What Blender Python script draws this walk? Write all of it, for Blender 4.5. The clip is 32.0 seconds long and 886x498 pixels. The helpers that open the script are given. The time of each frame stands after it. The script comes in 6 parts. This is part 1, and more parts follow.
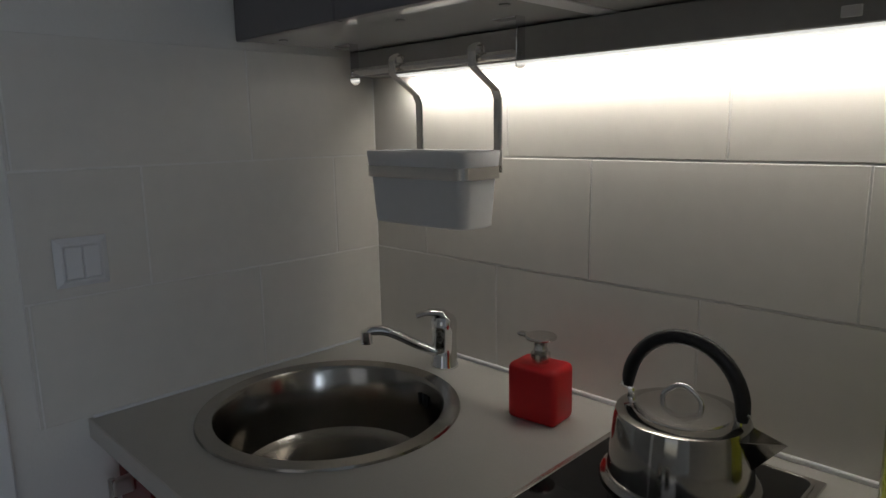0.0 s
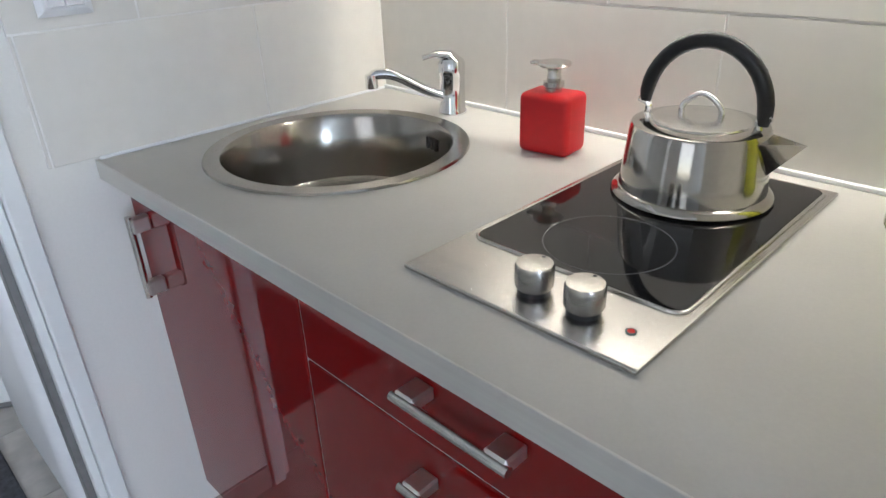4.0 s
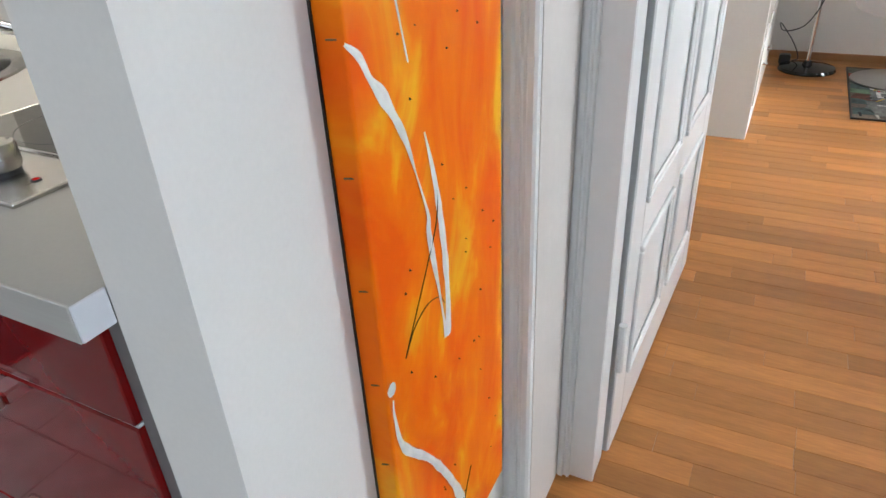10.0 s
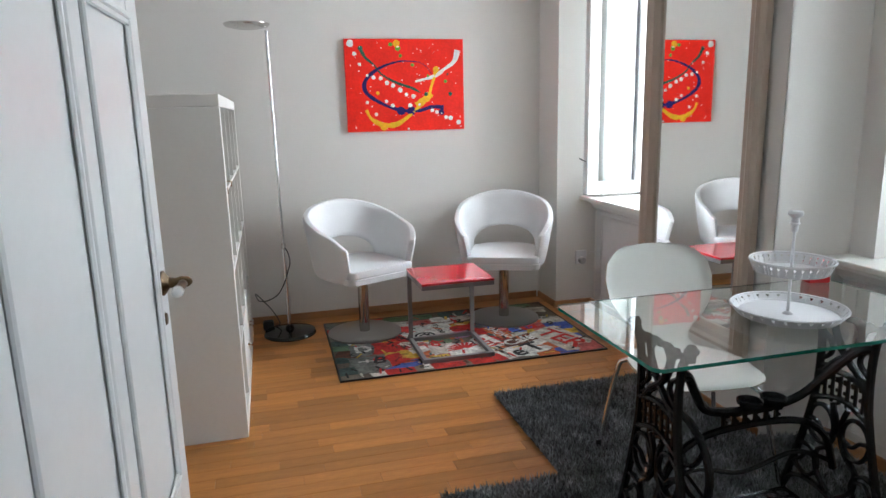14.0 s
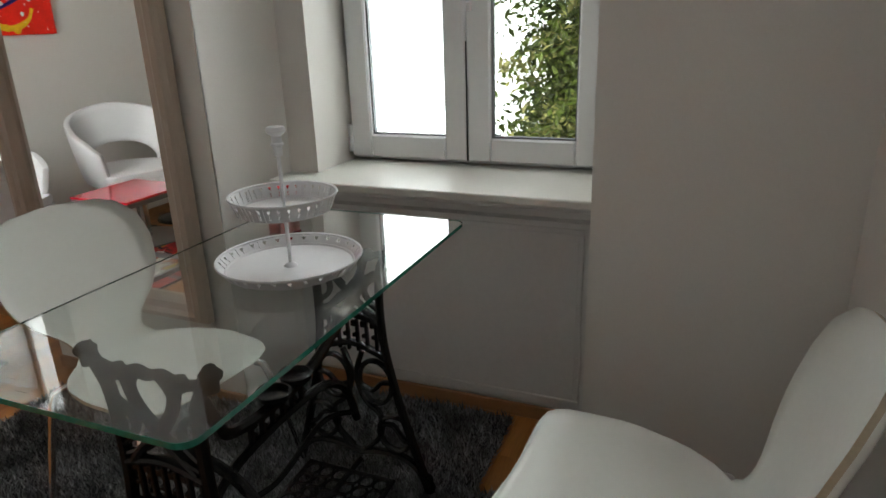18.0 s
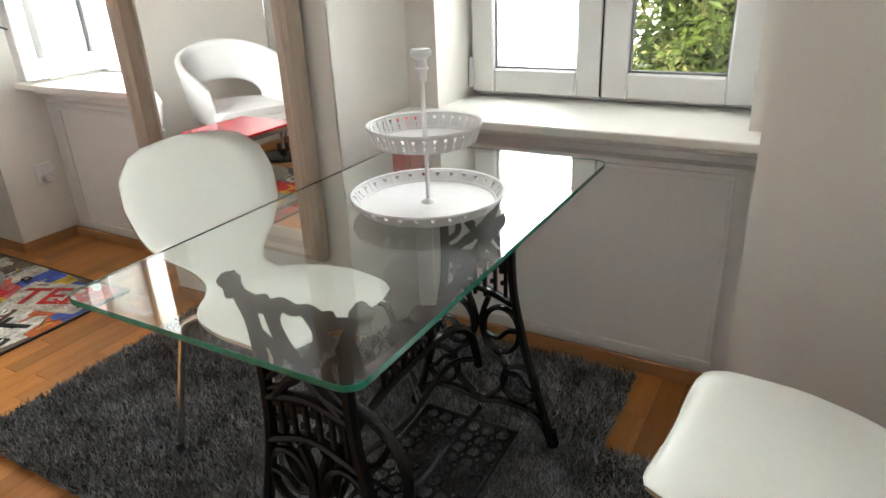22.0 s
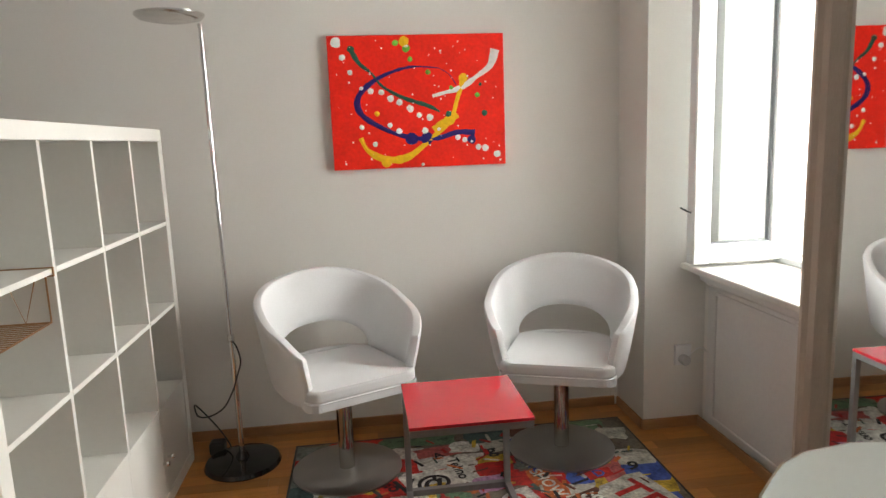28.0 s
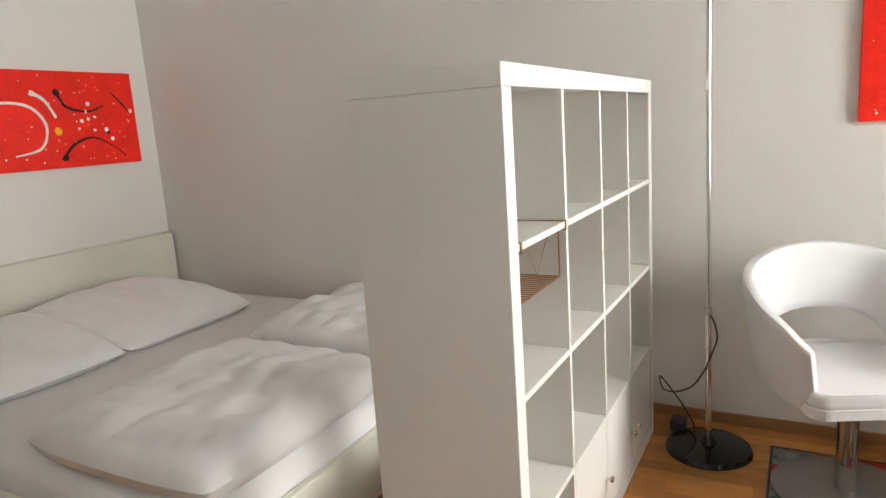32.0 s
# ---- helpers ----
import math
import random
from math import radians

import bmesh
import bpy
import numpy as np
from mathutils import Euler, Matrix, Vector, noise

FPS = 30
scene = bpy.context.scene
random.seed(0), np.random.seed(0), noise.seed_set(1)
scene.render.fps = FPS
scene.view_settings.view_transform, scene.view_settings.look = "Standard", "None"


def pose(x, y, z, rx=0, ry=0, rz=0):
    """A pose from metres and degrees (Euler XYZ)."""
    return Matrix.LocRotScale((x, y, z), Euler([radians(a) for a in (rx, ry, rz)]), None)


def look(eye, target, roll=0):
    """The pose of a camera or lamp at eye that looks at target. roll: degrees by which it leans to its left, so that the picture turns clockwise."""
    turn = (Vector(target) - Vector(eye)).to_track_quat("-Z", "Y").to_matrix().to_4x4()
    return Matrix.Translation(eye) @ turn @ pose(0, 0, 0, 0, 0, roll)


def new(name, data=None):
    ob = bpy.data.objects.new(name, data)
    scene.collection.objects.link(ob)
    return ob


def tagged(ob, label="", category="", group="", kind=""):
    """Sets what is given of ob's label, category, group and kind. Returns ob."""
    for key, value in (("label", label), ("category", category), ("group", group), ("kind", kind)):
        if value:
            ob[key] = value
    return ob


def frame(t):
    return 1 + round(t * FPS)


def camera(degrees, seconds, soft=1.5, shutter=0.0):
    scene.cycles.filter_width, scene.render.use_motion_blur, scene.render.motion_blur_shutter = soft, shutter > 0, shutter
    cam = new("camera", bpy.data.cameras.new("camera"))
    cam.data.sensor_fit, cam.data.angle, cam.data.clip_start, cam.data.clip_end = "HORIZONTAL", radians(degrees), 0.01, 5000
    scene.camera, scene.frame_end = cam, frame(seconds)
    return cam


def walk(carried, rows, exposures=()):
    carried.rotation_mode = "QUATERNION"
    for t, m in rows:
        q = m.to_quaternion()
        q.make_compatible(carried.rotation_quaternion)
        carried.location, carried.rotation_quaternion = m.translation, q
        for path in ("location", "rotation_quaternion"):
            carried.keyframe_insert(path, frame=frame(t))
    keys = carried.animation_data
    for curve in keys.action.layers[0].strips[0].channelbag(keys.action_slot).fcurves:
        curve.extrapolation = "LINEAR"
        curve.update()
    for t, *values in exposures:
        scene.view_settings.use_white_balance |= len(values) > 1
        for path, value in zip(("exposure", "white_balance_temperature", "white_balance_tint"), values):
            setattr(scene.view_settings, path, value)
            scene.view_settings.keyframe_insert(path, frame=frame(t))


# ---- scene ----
cam = camera(68.0, 32.0)
METRES, EYE, TILT, LEAN, TURN = 3.65, 1.348, 0.0, 0.0, 43.8
PATH = [
    (0, (0.009, 0.035, 1.425), (-1.379, 1.43, 1.07), -1.0),
    (0.5, (0.015, 0.033, 1.407), (-1.348, 1.437, 0.994), -1.1),
    (1, (0.007, 0.028, 1.391), (-1.333, 1.421, 0.876), -1.3),
    (1.5, (0.007, 0.033, 1.377), (-1.312, 1.413, 0.78), -1.3),
    (2, (0.004, 0.035, 1.364), (-1.312, 1.384, 0.695), -1.1),
    (2.5, (0.001, 0.028, 1.351), (-1.299, 1.363, 0.627), -1.0),
    (3, (0.003, 0.02, 1.339), (-1.278, 1.349, 0.569), -0.8),
    (3.5, (0.005, 0.022, 1.319), (-1.279, 1.301, 0.472), -1.9),
    (5.5, (0.016, 0.013, 1.223), (-1.205, 1.2, 0.172), -2.2),
    (6, (0.032, 0.021, 1.191), (-1.166, 1.166, 0.072), -3.9),
    (6.5, (0.083, 0.032, 1.174), (-1.135, 1.115, 0.016), -4.0),
    (7, (0.154, 0.035, 1.159), (-1.093, 1.014, -0.061), -4.0),
    (7.5, (0.21, 0.025, 1.148), (-1.051, 0.944, -0.104), -4.3),
    (8, (0.273, 0.017, 1.146), (-0.986, 0.918, -0.12), -5.2),
    (8.5, (0.346, 0.036, 1.148), (-0.881, 1.025, -0.083), -5.0),
    (9, (0.398, 0.076, 1.154), (-0.673, 1.266, -0.045), -4.3),
    (9.5, (0.429, 0.112, 1.171), (-0.472, 1.516, 0.068), -3.3),
    (10, (0.438, 0.136, 1.202), (-0.382, 1.664, 0.205), -3.1),
    (10.5, (0.423, 0.156, 1.238), (-0.341, 1.788, 0.37), -3.2),
    (11, (0.387, 0.192, 1.271), (-0.284, 1.921, 0.521), -4.8),
    (11.5, (0.348, 0.242, 1.307), (-0.083, 2.08, 0.646), -4.9),
    (12, (0.324, 0.273, 1.336), (0.175, 2.183, 0.76), -4.2),
    (12.5, (0.327, 0.299, 1.369), (0.335, 2.236, 0.87), -4.0),
    (13, (0.371, 0.389, 1.38), (0.489, 2.324, 0.889), -3.5),
    (13.5, (0.455, 0.525, 1.399), (0.753, 2.457, 0.978), -2.1),
    (15.5, (0.594, 0.975, 1.353), (1.692, 2.59, 0.922), -1.1),
    (16, (0.675, 1.089, 1.343), (1.958, 2.567, 0.931), -0.7),
    (16.5, (0.739, 1.161, 1.348), (2.174, 2.48, 0.902), -0.7),
    (17, (0.802, 1.259, 1.332), (2.438, 2.305, 0.851), -1.4),
    (17.5, (0.811, 1.317, 1.325), (2.532, 2.164, 0.759), -1.7),
    (18, (0.832, 1.354, 1.295), (2.574, 2.082, 0.632), -1.9),
    (18.5, (0.82, 1.361, 1.278), (2.525, 2.11, 0.548), -2.9),
    (19, (0.832, 1.368, 1.251), (2.485, 2.134, 0.427), -3.7),
    (19.5, (0.826, 1.402, 1.245), (2.474, 2.116, 0.365), -2.8),
    (20, (0.818, 1.443, 1.233), (2.437, 2.201, 0.336), -3.0),
    (20.5, (0.811, 1.477, 1.226), (2.433, 2.19, 0.297), -3.0),
    (21, (0.802, 1.49, 1.217), (2.426, 2.243, 0.325), -3.3),
    (21.5, (0.8, 1.502, 1.225), (2.376, 2.362, 0.345), -4.2),
    (22, (0.862, 1.522, 1.242), (2.446, 2.446, 0.443), -2.6),
    (22.5, (0.926, 1.549, 1.274), (2.538, 2.508, 0.579), -1.9),
    (23, (0.977, 1.567, 1.297), (2.592, 2.57, 0.674), -1.1),
    (23.5, (1.028, 1.58, 1.326), (2.59, 2.701, 0.774), -0.8),
    (24, (1.016, 1.614, 1.372), (2.422, 2.916, 0.801), -1.9),
    (24.5, (1.012, 1.658, 1.376), (2.283, 3.102, 0.829), -1.9),
    (25, (0.997, 1.74, 1.381), (2.17, 3.287, 0.899), -1.8),
    (25.5, (0.973, 1.813, 1.381), (2.072, 3.431, 0.965), -2.2),
    (26, (0.973, 1.878, 1.387), (1.966, 3.567, 0.985), -3.0),
    (26.5, (1.012, 1.939, 1.388), (1.774, 3.741, 0.974), -3.0),
    (28.5, (1.182, 2.029, 1.406), (1.24, 4.004, 1.091), -2.6),
    (29, (1.19, 2.031, 1.409), (1.021, 3.998, 1.089), -3.6),
    (29.5, (1.185, 2.031, 1.401), (0.837, 3.97, 1.058), -3.9),
    (30, (1.165, 2.036, 1.39), (0.697, 3.942, 1.007), -3.9),
    (30.5, (1.125, 2.059, 1.391), (0.54, 3.933, 1.009), -3.4),
    (31, (1.052, 2.101, 1.386), (0.335, 3.931, 1.014), -3.3),
    (31.5, (0.938, 2.178, 1.384), (0.127, 3.974, 1.041), -3.2),
    (32, (0.876, 2.227, 1.371), (-0.079, 3.945, 1.001), -3.9),
]
EXPOSURES = [(0, -2.45, 6200, 10), (0.5, -2.35, 6200, 10), (1, -1.95, 6200, 10), (1.5, -1.35, 6200, 10), (2, -0.85, 6200, 10), (3, -0.25, 6000, 10), (5.5, 0.05, 6000, 10), (7, 0.2, 6000, 10), (8, 0.45, 6000, 10), (9, 0.28, 6100, 10), (10, 0.1, 6200, 10), (11, 0.0, 6300, 10), (12, 0.0, 6300, 9),
             (13, -0.4, 6000, 9), (16, -1.12, 6400, 9), (17, -1.4, 6500, 9), (18, -1.45, 6800, 9), (19, -0.8, 7000, 9), (20, -0.35, 7000, 9), (21, -0.1, 7000, 9), (22, -0.25, 6900, 9), (23, -0.65, 6700, 9), (24, -1.15, 6700, 9), (25, -1.1, 6900, 9), (26, -0.9, 7000, 10), (28.5, -1.03, 7100, 10), (29, -1.08, 7200, 10), (30, -0.68, 7100, 10), (31, -0.6, 7000, 10), (32, -0.5, 7000, 10)]
walk(cam, [(t, look(eye, target, roll)) for t, eye, target, roll in PATH], EXPOSURES)

# ---- world, sun, light ----
world = bpy.data.worlds.new("world")
scene.world = world
world.use_nodes = True
wn = world.node_tree
sky = wn.nodes.new("ShaderNodeTexSky")
sky.sky_type, sky.sun_disc, sky.sun_elevation, sky.sun_rotation = "NISHITA", False, radians(48), radians(-60)
wn.links.new(sky.outputs[0], wn.nodes["Background"].inputs[0])
wn.nodes["Background"].inputs[1].default_value = 0.15
sun = new("sun", bpy.data.lights.new("sun", "SUN"))
sun.data.energy, sun.data.angle, sun.data.color = 5.0, radians(0.6), (1, 0.95, 0.88)
sun.matrix_world = look((-8, 4.6, 10), (0, 0, 0))


def area(name, eye, target, sx, sy, watts, color):
    lamp = new(name, bpy.data.lights.new(name, "AREA"))
    lamp.data.shape, lamp.data.size, lamp.data.size_y = "RECTANGLE", sx, sy
    lamp.data.energy, lamp.data.color = watts, color
    lamp.matrix_world = look(eye, target)
    return lamp


area("skylight", (3.7, 2.14, 2.42), (0.0, 2.3, 2.2), 1.4, 0.9, 57, (0.93, 0.965, 1.0))
area("skylight", (3.16, 4.283, 1.58), (0.0, 4.283, 1.58), 0.94, 1.5, 132, (0.93, 0.965, 1.0)).data.spread = radians(155)
area("skylight", (3.16, 2.4, 1.58), (0.0, 2.4, 1.58), 0.44, 1.5, 52, (0.92, 0.96, 1.0)).data.spread = radians(150)
# lamps added out of view: bluish daylight from +x, then a weak warm fill
area("unseen_hall_light", (4.58, -1.2, 1.6), (-1.2, 0.2, 0.9), 1.2, 1.3, 102, (0.66, 0.8, 1.0))
area("unseen_hall_light", (0.2, -1.93, 1.6), (-0.3, 0.8, 0.6), 0.96, 1.2, 5, (1.0, 0.9, 0.78))
# fill lamp added in an unseen opening to brighten the bathroom
area("bathroom_fill", (-3.08, -0.55, 1.65), (-1.0, -0.2, 0.6), 0.9, 0.9, 7, (0.75, 0.85, 1.0))
area("under_cabinet_tube", (-0.555, 1.006, 1.539), (-0.555, 1.072, 1.439), 1.04, 0.03, 14, (1.0, 0.92, 0.79)).data.spread = radians(160)

# ---- materials ----


def mat(name, color, rough=0.5, metal=0.0, var=0.06, scale=3.0, fine=60.0, bump=0.02, coat=0.0, stretch=(1, 1, 1), rvar=0.1, spec=0.5, rand=0.0):
    m = bpy.data.materials.new(name)
    m.use_nodes = True
    t = m.node_tree
    b = t.nodes["Principled BSDF"]
    tc = t.nodes.new("ShaderNodeTexCoord")
    mp = t.nodes.new("ShaderNodeMapping")
    mp.inputs["Scale"].default_value = stretch
    t.links.new(tc.outputs["Object"], mp.inputs[0])
    big = t.nodes.new("ShaderNodeTexNoise")
    big.inputs["Scale"].default_value, big.inputs["Detail"].default_value = scale, 4
    small = t.nodes.new("ShaderNodeTexNoise")
    small.inputs["Scale"].default_value, small.inputs["Detail"].default_value = fine, 3
    t.links.new(mp.outputs[0], big.inputs[0]), t.links.new(mp.outputs[0], small.inputs[0])
    mixn = t.nodes.new("ShaderNodeMath")
    mixn.operation = "MULTIPLY_ADD"
    mixn.inputs[1].default_value = 0.45
    half = t.nodes.new("ShaderNodeMath")
    half.operation = "MULTIPLY"
    half.inputs[1].default_value = 0.55
    t.links.new(big.outputs[0], half.inputs[0])
    t.links.new(small.outputs[0], mixn.inputs[0]), t.links.new(half.outputs[0], mixn.inputs[2])
    ramp = t.nodes.new("ShaderNodeValToRGB")
    lo = [max(0, c * (1 - 2.2 * var)) for c in color]
    hi = [min(1, c * (1 + 2.2 * var)) for c in color]
    ramp.color_ramp.elements[0].position, ramp.color_ramp.elements[1].position = 0.3, 0.7
    ramp.color_ramp.elements[0].color, ramp.color_ramp.elements[1].color = (*lo, 1), (*hi, 1)
    t.links.new(mixn.outputs[0], ramp.inputs[0])
    out = ramp.outputs[0]
    if rand:
        oi = t.nodes.new("ShaderNodeObjectInfo")
        hsv = t.nodes.new("ShaderNodeHueSaturation")
        mr = t.nodes.new("ShaderNodeMapRange")
        mr.inputs[3].default_value, mr.inputs[4].default_value = 1 - rand, 1 + rand
        geo = t.nodes.new("ShaderNodeNewGeometry")
        add = t.nodes.new("ShaderNodeMath")
        add.operation = "ADD"
        fr = t.nodes.new("ShaderNodeMath")
        fr.operation = "FRACT"
        t.links.new(oi.outputs["Random"], add.inputs[0]), t.links.new(geo.outputs["Random Per Island"], add.inputs[1])
        t.links.new(add.outputs[0], fr.inputs[0]), t.links.new(fr.outputs[0], mr.inputs[0])
        t.links.new(mr.outputs[0], hsv.inputs["Value"]), t.links.new(out, hsv.inputs["Color"])
        out = hsv.outputs[0]
    t.links.new(out, b.inputs["Base Color"])
    rr = t.nodes.new("ShaderNodeMapRange")
    rr.inputs[3].default_value, rr.inputs[4].default_value = max(0.02, rough * (1 - rvar)), min(1, rough * (1 + rvar))
    t.links.new(small.outputs[0], rr.inputs[0]), t.links.new(rr.outputs[0], b.inputs["Roughness"])
    b.inputs["Metallic"].default_value, b.inputs["Specular IOR Level"].default_value = metal, spec
    b.inputs["Coat Weight"].default_value, b.inputs["Coat Roughness"].default_value = coat, 0.04
    if bump:
        bn = t.nodes.new("ShaderNodeBump")
        bn.inputs["Strength"].default_value, bn.inputs["Distance"].default_value = min(1, bump * 8), 0.002
        t.links.new(mixn.outputs[0], bn.inputs["Height"]), t.links.new(bn.outputs[0], b.inputs["Normal"])
    return m


def glass(name, color, rough=0.0, ior=1.45):
    m = bpy.data.materials.new(name)
    m.use_nodes = True
    b = m.node_tree.nodes["Principled BSDF"]
    b.inputs["Base Color"].default_value = (*color, 1)
    b.inputs["Transmission Weight"].default_value, b.inputs["Roughness"].default_value, b.inputs["IOR"].default_value = 1.0, rough, ior
    return m


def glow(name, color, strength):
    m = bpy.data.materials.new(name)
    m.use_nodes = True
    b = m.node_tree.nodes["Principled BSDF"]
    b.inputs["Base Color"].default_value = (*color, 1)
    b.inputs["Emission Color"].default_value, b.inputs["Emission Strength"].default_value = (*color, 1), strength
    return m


M_WALL = mat("wall_paint", (0.77, 0.748, 0.705), 0.75, var=0.014, scale=1.2, fine=180, bump=0.02)
M_CEIL = mat("ceiling_paint", (0.8, 0.8, 0.79), 0.8, var=0.01, bump=0.01)
M_WOODWORK = mat("white_lacquer", (0.8, 0.81, 0.8), 0.3, var=0.012, scale=2, fine=40, bump=0.003)
M_PVC = mat("white_window_frame", (0.82, 0.83, 0.83), 0.25, var=0.01, bump=0.0)
M_SILL = mat("window_sill_white", (0.76, 0.75, 0.7), 0.4, var=0.02, bump=0.01)
M_TILE = mat("wall_tile_glaze", (0.74, 0.71, 0.66), 0.22, var=0.02, scale=2.5, fine=25, bump=0.03, rand=0.02)
M_GROUT = mat("grout", (0.78, 0.76, 0.73), 0.9, var=0.05, bump=0.03)
M_STONE = mat("grey_floor_tile", (0.44, 0.412, 0.375), 0.45, var=0.15, scale=3.2, fine=14, bump=0.012, rand=0.06)
M_FGROUT = mat("floor_grout", (0.26, 0.26, 0.255), 0.9, var=0.1, bump=0.03)
M_OAK = mat("oak_parquet", (0.41, 0.168, 0.044), 0.36, spec=0.3, var=0.1, scale=3, fine=22, bump=0.02, stretch=(1, 10, 10), rand=0.26)
M_OAKDARK = mat("parquet_joint", (0.26, 0.12, 0.042), 0.6, var=0.1, bump=0.02)
M_SKIRT = mat("oak_skirting", (0.36, 0.18, 0.075), 0.4, var=0.1, stretch=(2, 2, 12), bump=0.02)
M_NICHE = mat("light_grey_panel_paint", (0.72, 0.71, 0.69), 0.6, var=0.02, bump=0.01)
M_COUNTER = mat("worktop_laminate", (0.48, 0.465, 0.43), 0.4, var=0.02, scale=8, fine=220, bump=0.01)
M_EDGE = mat("worktop_edge_aluminium", (0.6, 0.58, 0.54), 0.34, metal=0.45, var=0.03, stretch=(1, 1, 60), bump=0.01)
M_RED = mat("red_gloss_front", (0.18, 0.003, 0.003), 0.035, var=0.03, bump=0.0, rvar=0.0, spec=0.4)
M_PANEL = mat("glossy_white_panel", (0.75, 0.75, 0.74), 0.14, var=0.01, bump=0.0)
M_UNDERSIDE = mat("glossy_white_underside", (0.72, 0.72, 0.71), 0.06, var=0.01, bump=0.0, rvar=0.0)
M_GREYPROFILE = mat("grey_aluminium_profile", (0.34, 0.33, 0.32), 0.45, metal=0.3, var=0.03, bump=0.0)
M_CARCASS = mat("cabinet_carcass", (0.6, 0.6, 0.6), 0.5, var=0.02)
M_PLINTH = mat("grey_plinth", (0.33, 0.33, 0.34), 0.45, var=0.06)
M_STEEL = mat("brushed_steel", (0.62, 0.6, 0.57), 0.24, metal=1.0, var=0.04, fine=220, stretch=(1, 18, 18), bump=0.01)
M_FOOT = mat("satin_handle_foot", (0.72, 0.69, 0.65), 0.38, metal=1.0, var=0.03, fine=160, bump=0.006)
M_KNOB = mat("turned_knob_steel", (0.4, 0.385, 0.36), 0.26, metal=1.0, var=0.04, fine=240, stretch=(18, 18, 1), bump=0.01)
M_SINK = mat("satin_sink_steel", (0.36, 0.34, 0.31), 0.17, metal=1.0, var=0.05, fine=160, bump=0.01)
M_KETTLE = mat("satin_kettle_steel", (0.44, 0.42, 0.39), 0.11, metal=1.0, var=0.03, scale=9, fine=120, bump=0.006)
M_BASEPLATE = mat("radially_brushed_steel", (0.36, 0.35, 0.34), 0.3, metal=1.0, var=0.04, fine=200, bump=0.004)
bsdf = M_BASEPLATE.node_tree.nodes["Principled BSDF"]
tangent = M_BASEPLATE.node_tree.nodes.new("ShaderNodeTangent")
tangent.direction_type, tangent.axis = "RADIAL", "Z"
M_BASEPLATE.node_tree.links.new(tangent.outputs[0], bsdf.inputs["Tangent"])
bsdf.inputs["Anisotropic"].default_value = 0.8
M_CHROME = mat("chrome", (0.78, 0.78, 0.78), 0.06, metal=1.0, var=0.01, bump=0.0)
M_BLACKGLASS = mat("black_glass", (0.006, 0.006, 0.007), 0.05, var=0.02, bump=0.0, spec=0.5)
M_RINGMARK = mat("hob_ring_mark", (0.16, 0.16, 0.16), 0.2, var=0.02, bump=0.0)
M_BLACKPLASTIC = mat("black_plastic", (0.014, 0.014, 0.015), 0.35, var=0.05, bump=0.01)
M_GLOSSBLACK = mat("glossy_black_enamel", (0.006, 0.006, 0.007), 0.09, var=0.03, bump=0.0)
M_BLACKIRON = mat("black_enamelled_iron", (0.006, 0.006, 0.0065), 0.26, spec=0.32, var=0.1, scale=9, fine=90, bump=0.05)
M_WHITEPLASTIC = mat("white_plastic", (0.78, 0.78, 0.79), 0.4, var=0.01, bump=0.0)
M_SOAP = mat("red_rubber_coat", (0.55, 0.008, 0.012), 0.5, var=0.04, bump=0.01)
M_YELLOW = glass("yellow_glass", (0.93, 0.96, 0.35), 0.03)
M_LEATHER = mat("white_leather", (0.69, 0.69, 0.69), 0.42, var=0.02, scale=6, fine=160, bump=0.05)
M_REDTOP = mat("red_gloss_laminate", (0.5, 0.012, 0.024), 0.12, var=0.02, bump=0.0, coat=0.4)
M_GREYMETAL = mat("grey_painted_steel", (0.23, 0.225, 0.225), 0.4, metal=0.4, var=0.05)
M_CHAIRWHITE = mat("white_moulded_plywood", (0.74, 0.75, 0.7), 0.22, var=0.01, bump=0.01)
M_CHAIREDGE = mat("plywood_edge", (0.5, 0.42, 0.3), 0.5, var=0.1)
M_MELAMINE = mat("white_melamine", (0.76, 0.75, 0.7), 0.4, var=0.012, scale=4, bump=0.01)
M_SHAG = mat("grey_shag", (0.19, 0.195, 0.2), 0.95, var=0.35, scale=9, fine=120, bump=0.0, rand=0.75)
M_SHAGBASE = mat("grey_shag_backing", (0.03, 0.03, 0.032), 0.95, var=0.2, scale=30, fine=200, bump=0.1)
M_MIRROR = mat("mirror_silver", (0.92, 0.93, 0.92), 0.02, metal=1.0, var=0.0, bump=0.0, rvar=0.0)
M_FRAME = mat("beige_wood_frame", (0.5, 0.41, 0.33), 0.35, var=0.05, stretch=(10, 10, 1), bump=0.02)
M_PANE = glass("double_glazing", (0.84, 0.89, 0.885))
M_TABLEGLASS = glass("table_glass", (0.94, 0.985, 0.965))
M_GLASSEDGE = mat("table_glass_edge", (0.012, 0.16, 0.11), 0.08, var=0.15, scale=6, bump=0.0)
M_LINEN = mat("white_bed_linen", (0.79, 0.78, 0.77), 0.85, var=0.02, scale=5, fine=300, bump=0.04)
M_BEDFRAME = mat("cream_bed_frame", (0.72, 0.7, 0.6), 0.4, var=0.02)
M_BRASS = mat("aged_brass", (0.16, 0.11, 0.06), 0.4, metal=0.9, var=0.2)
M_PORCELAIN = mat("white_porcelain", (0.82, 0.82, 0.8), 0.1, var=0.01, bump=0.0)
M_COPPER = mat("copper_wire", (0.4, 0.22, 0.1), 0.35, metal=0.9, var=0.1)
M_GASKET = mat("grey_gasket", (0.2, 0.21, 0.22), 0.5, var=0.05)
M_RUBBER = mat("black_rubber", (0.01, 0.01, 0.01), 0.6, var=0.1)
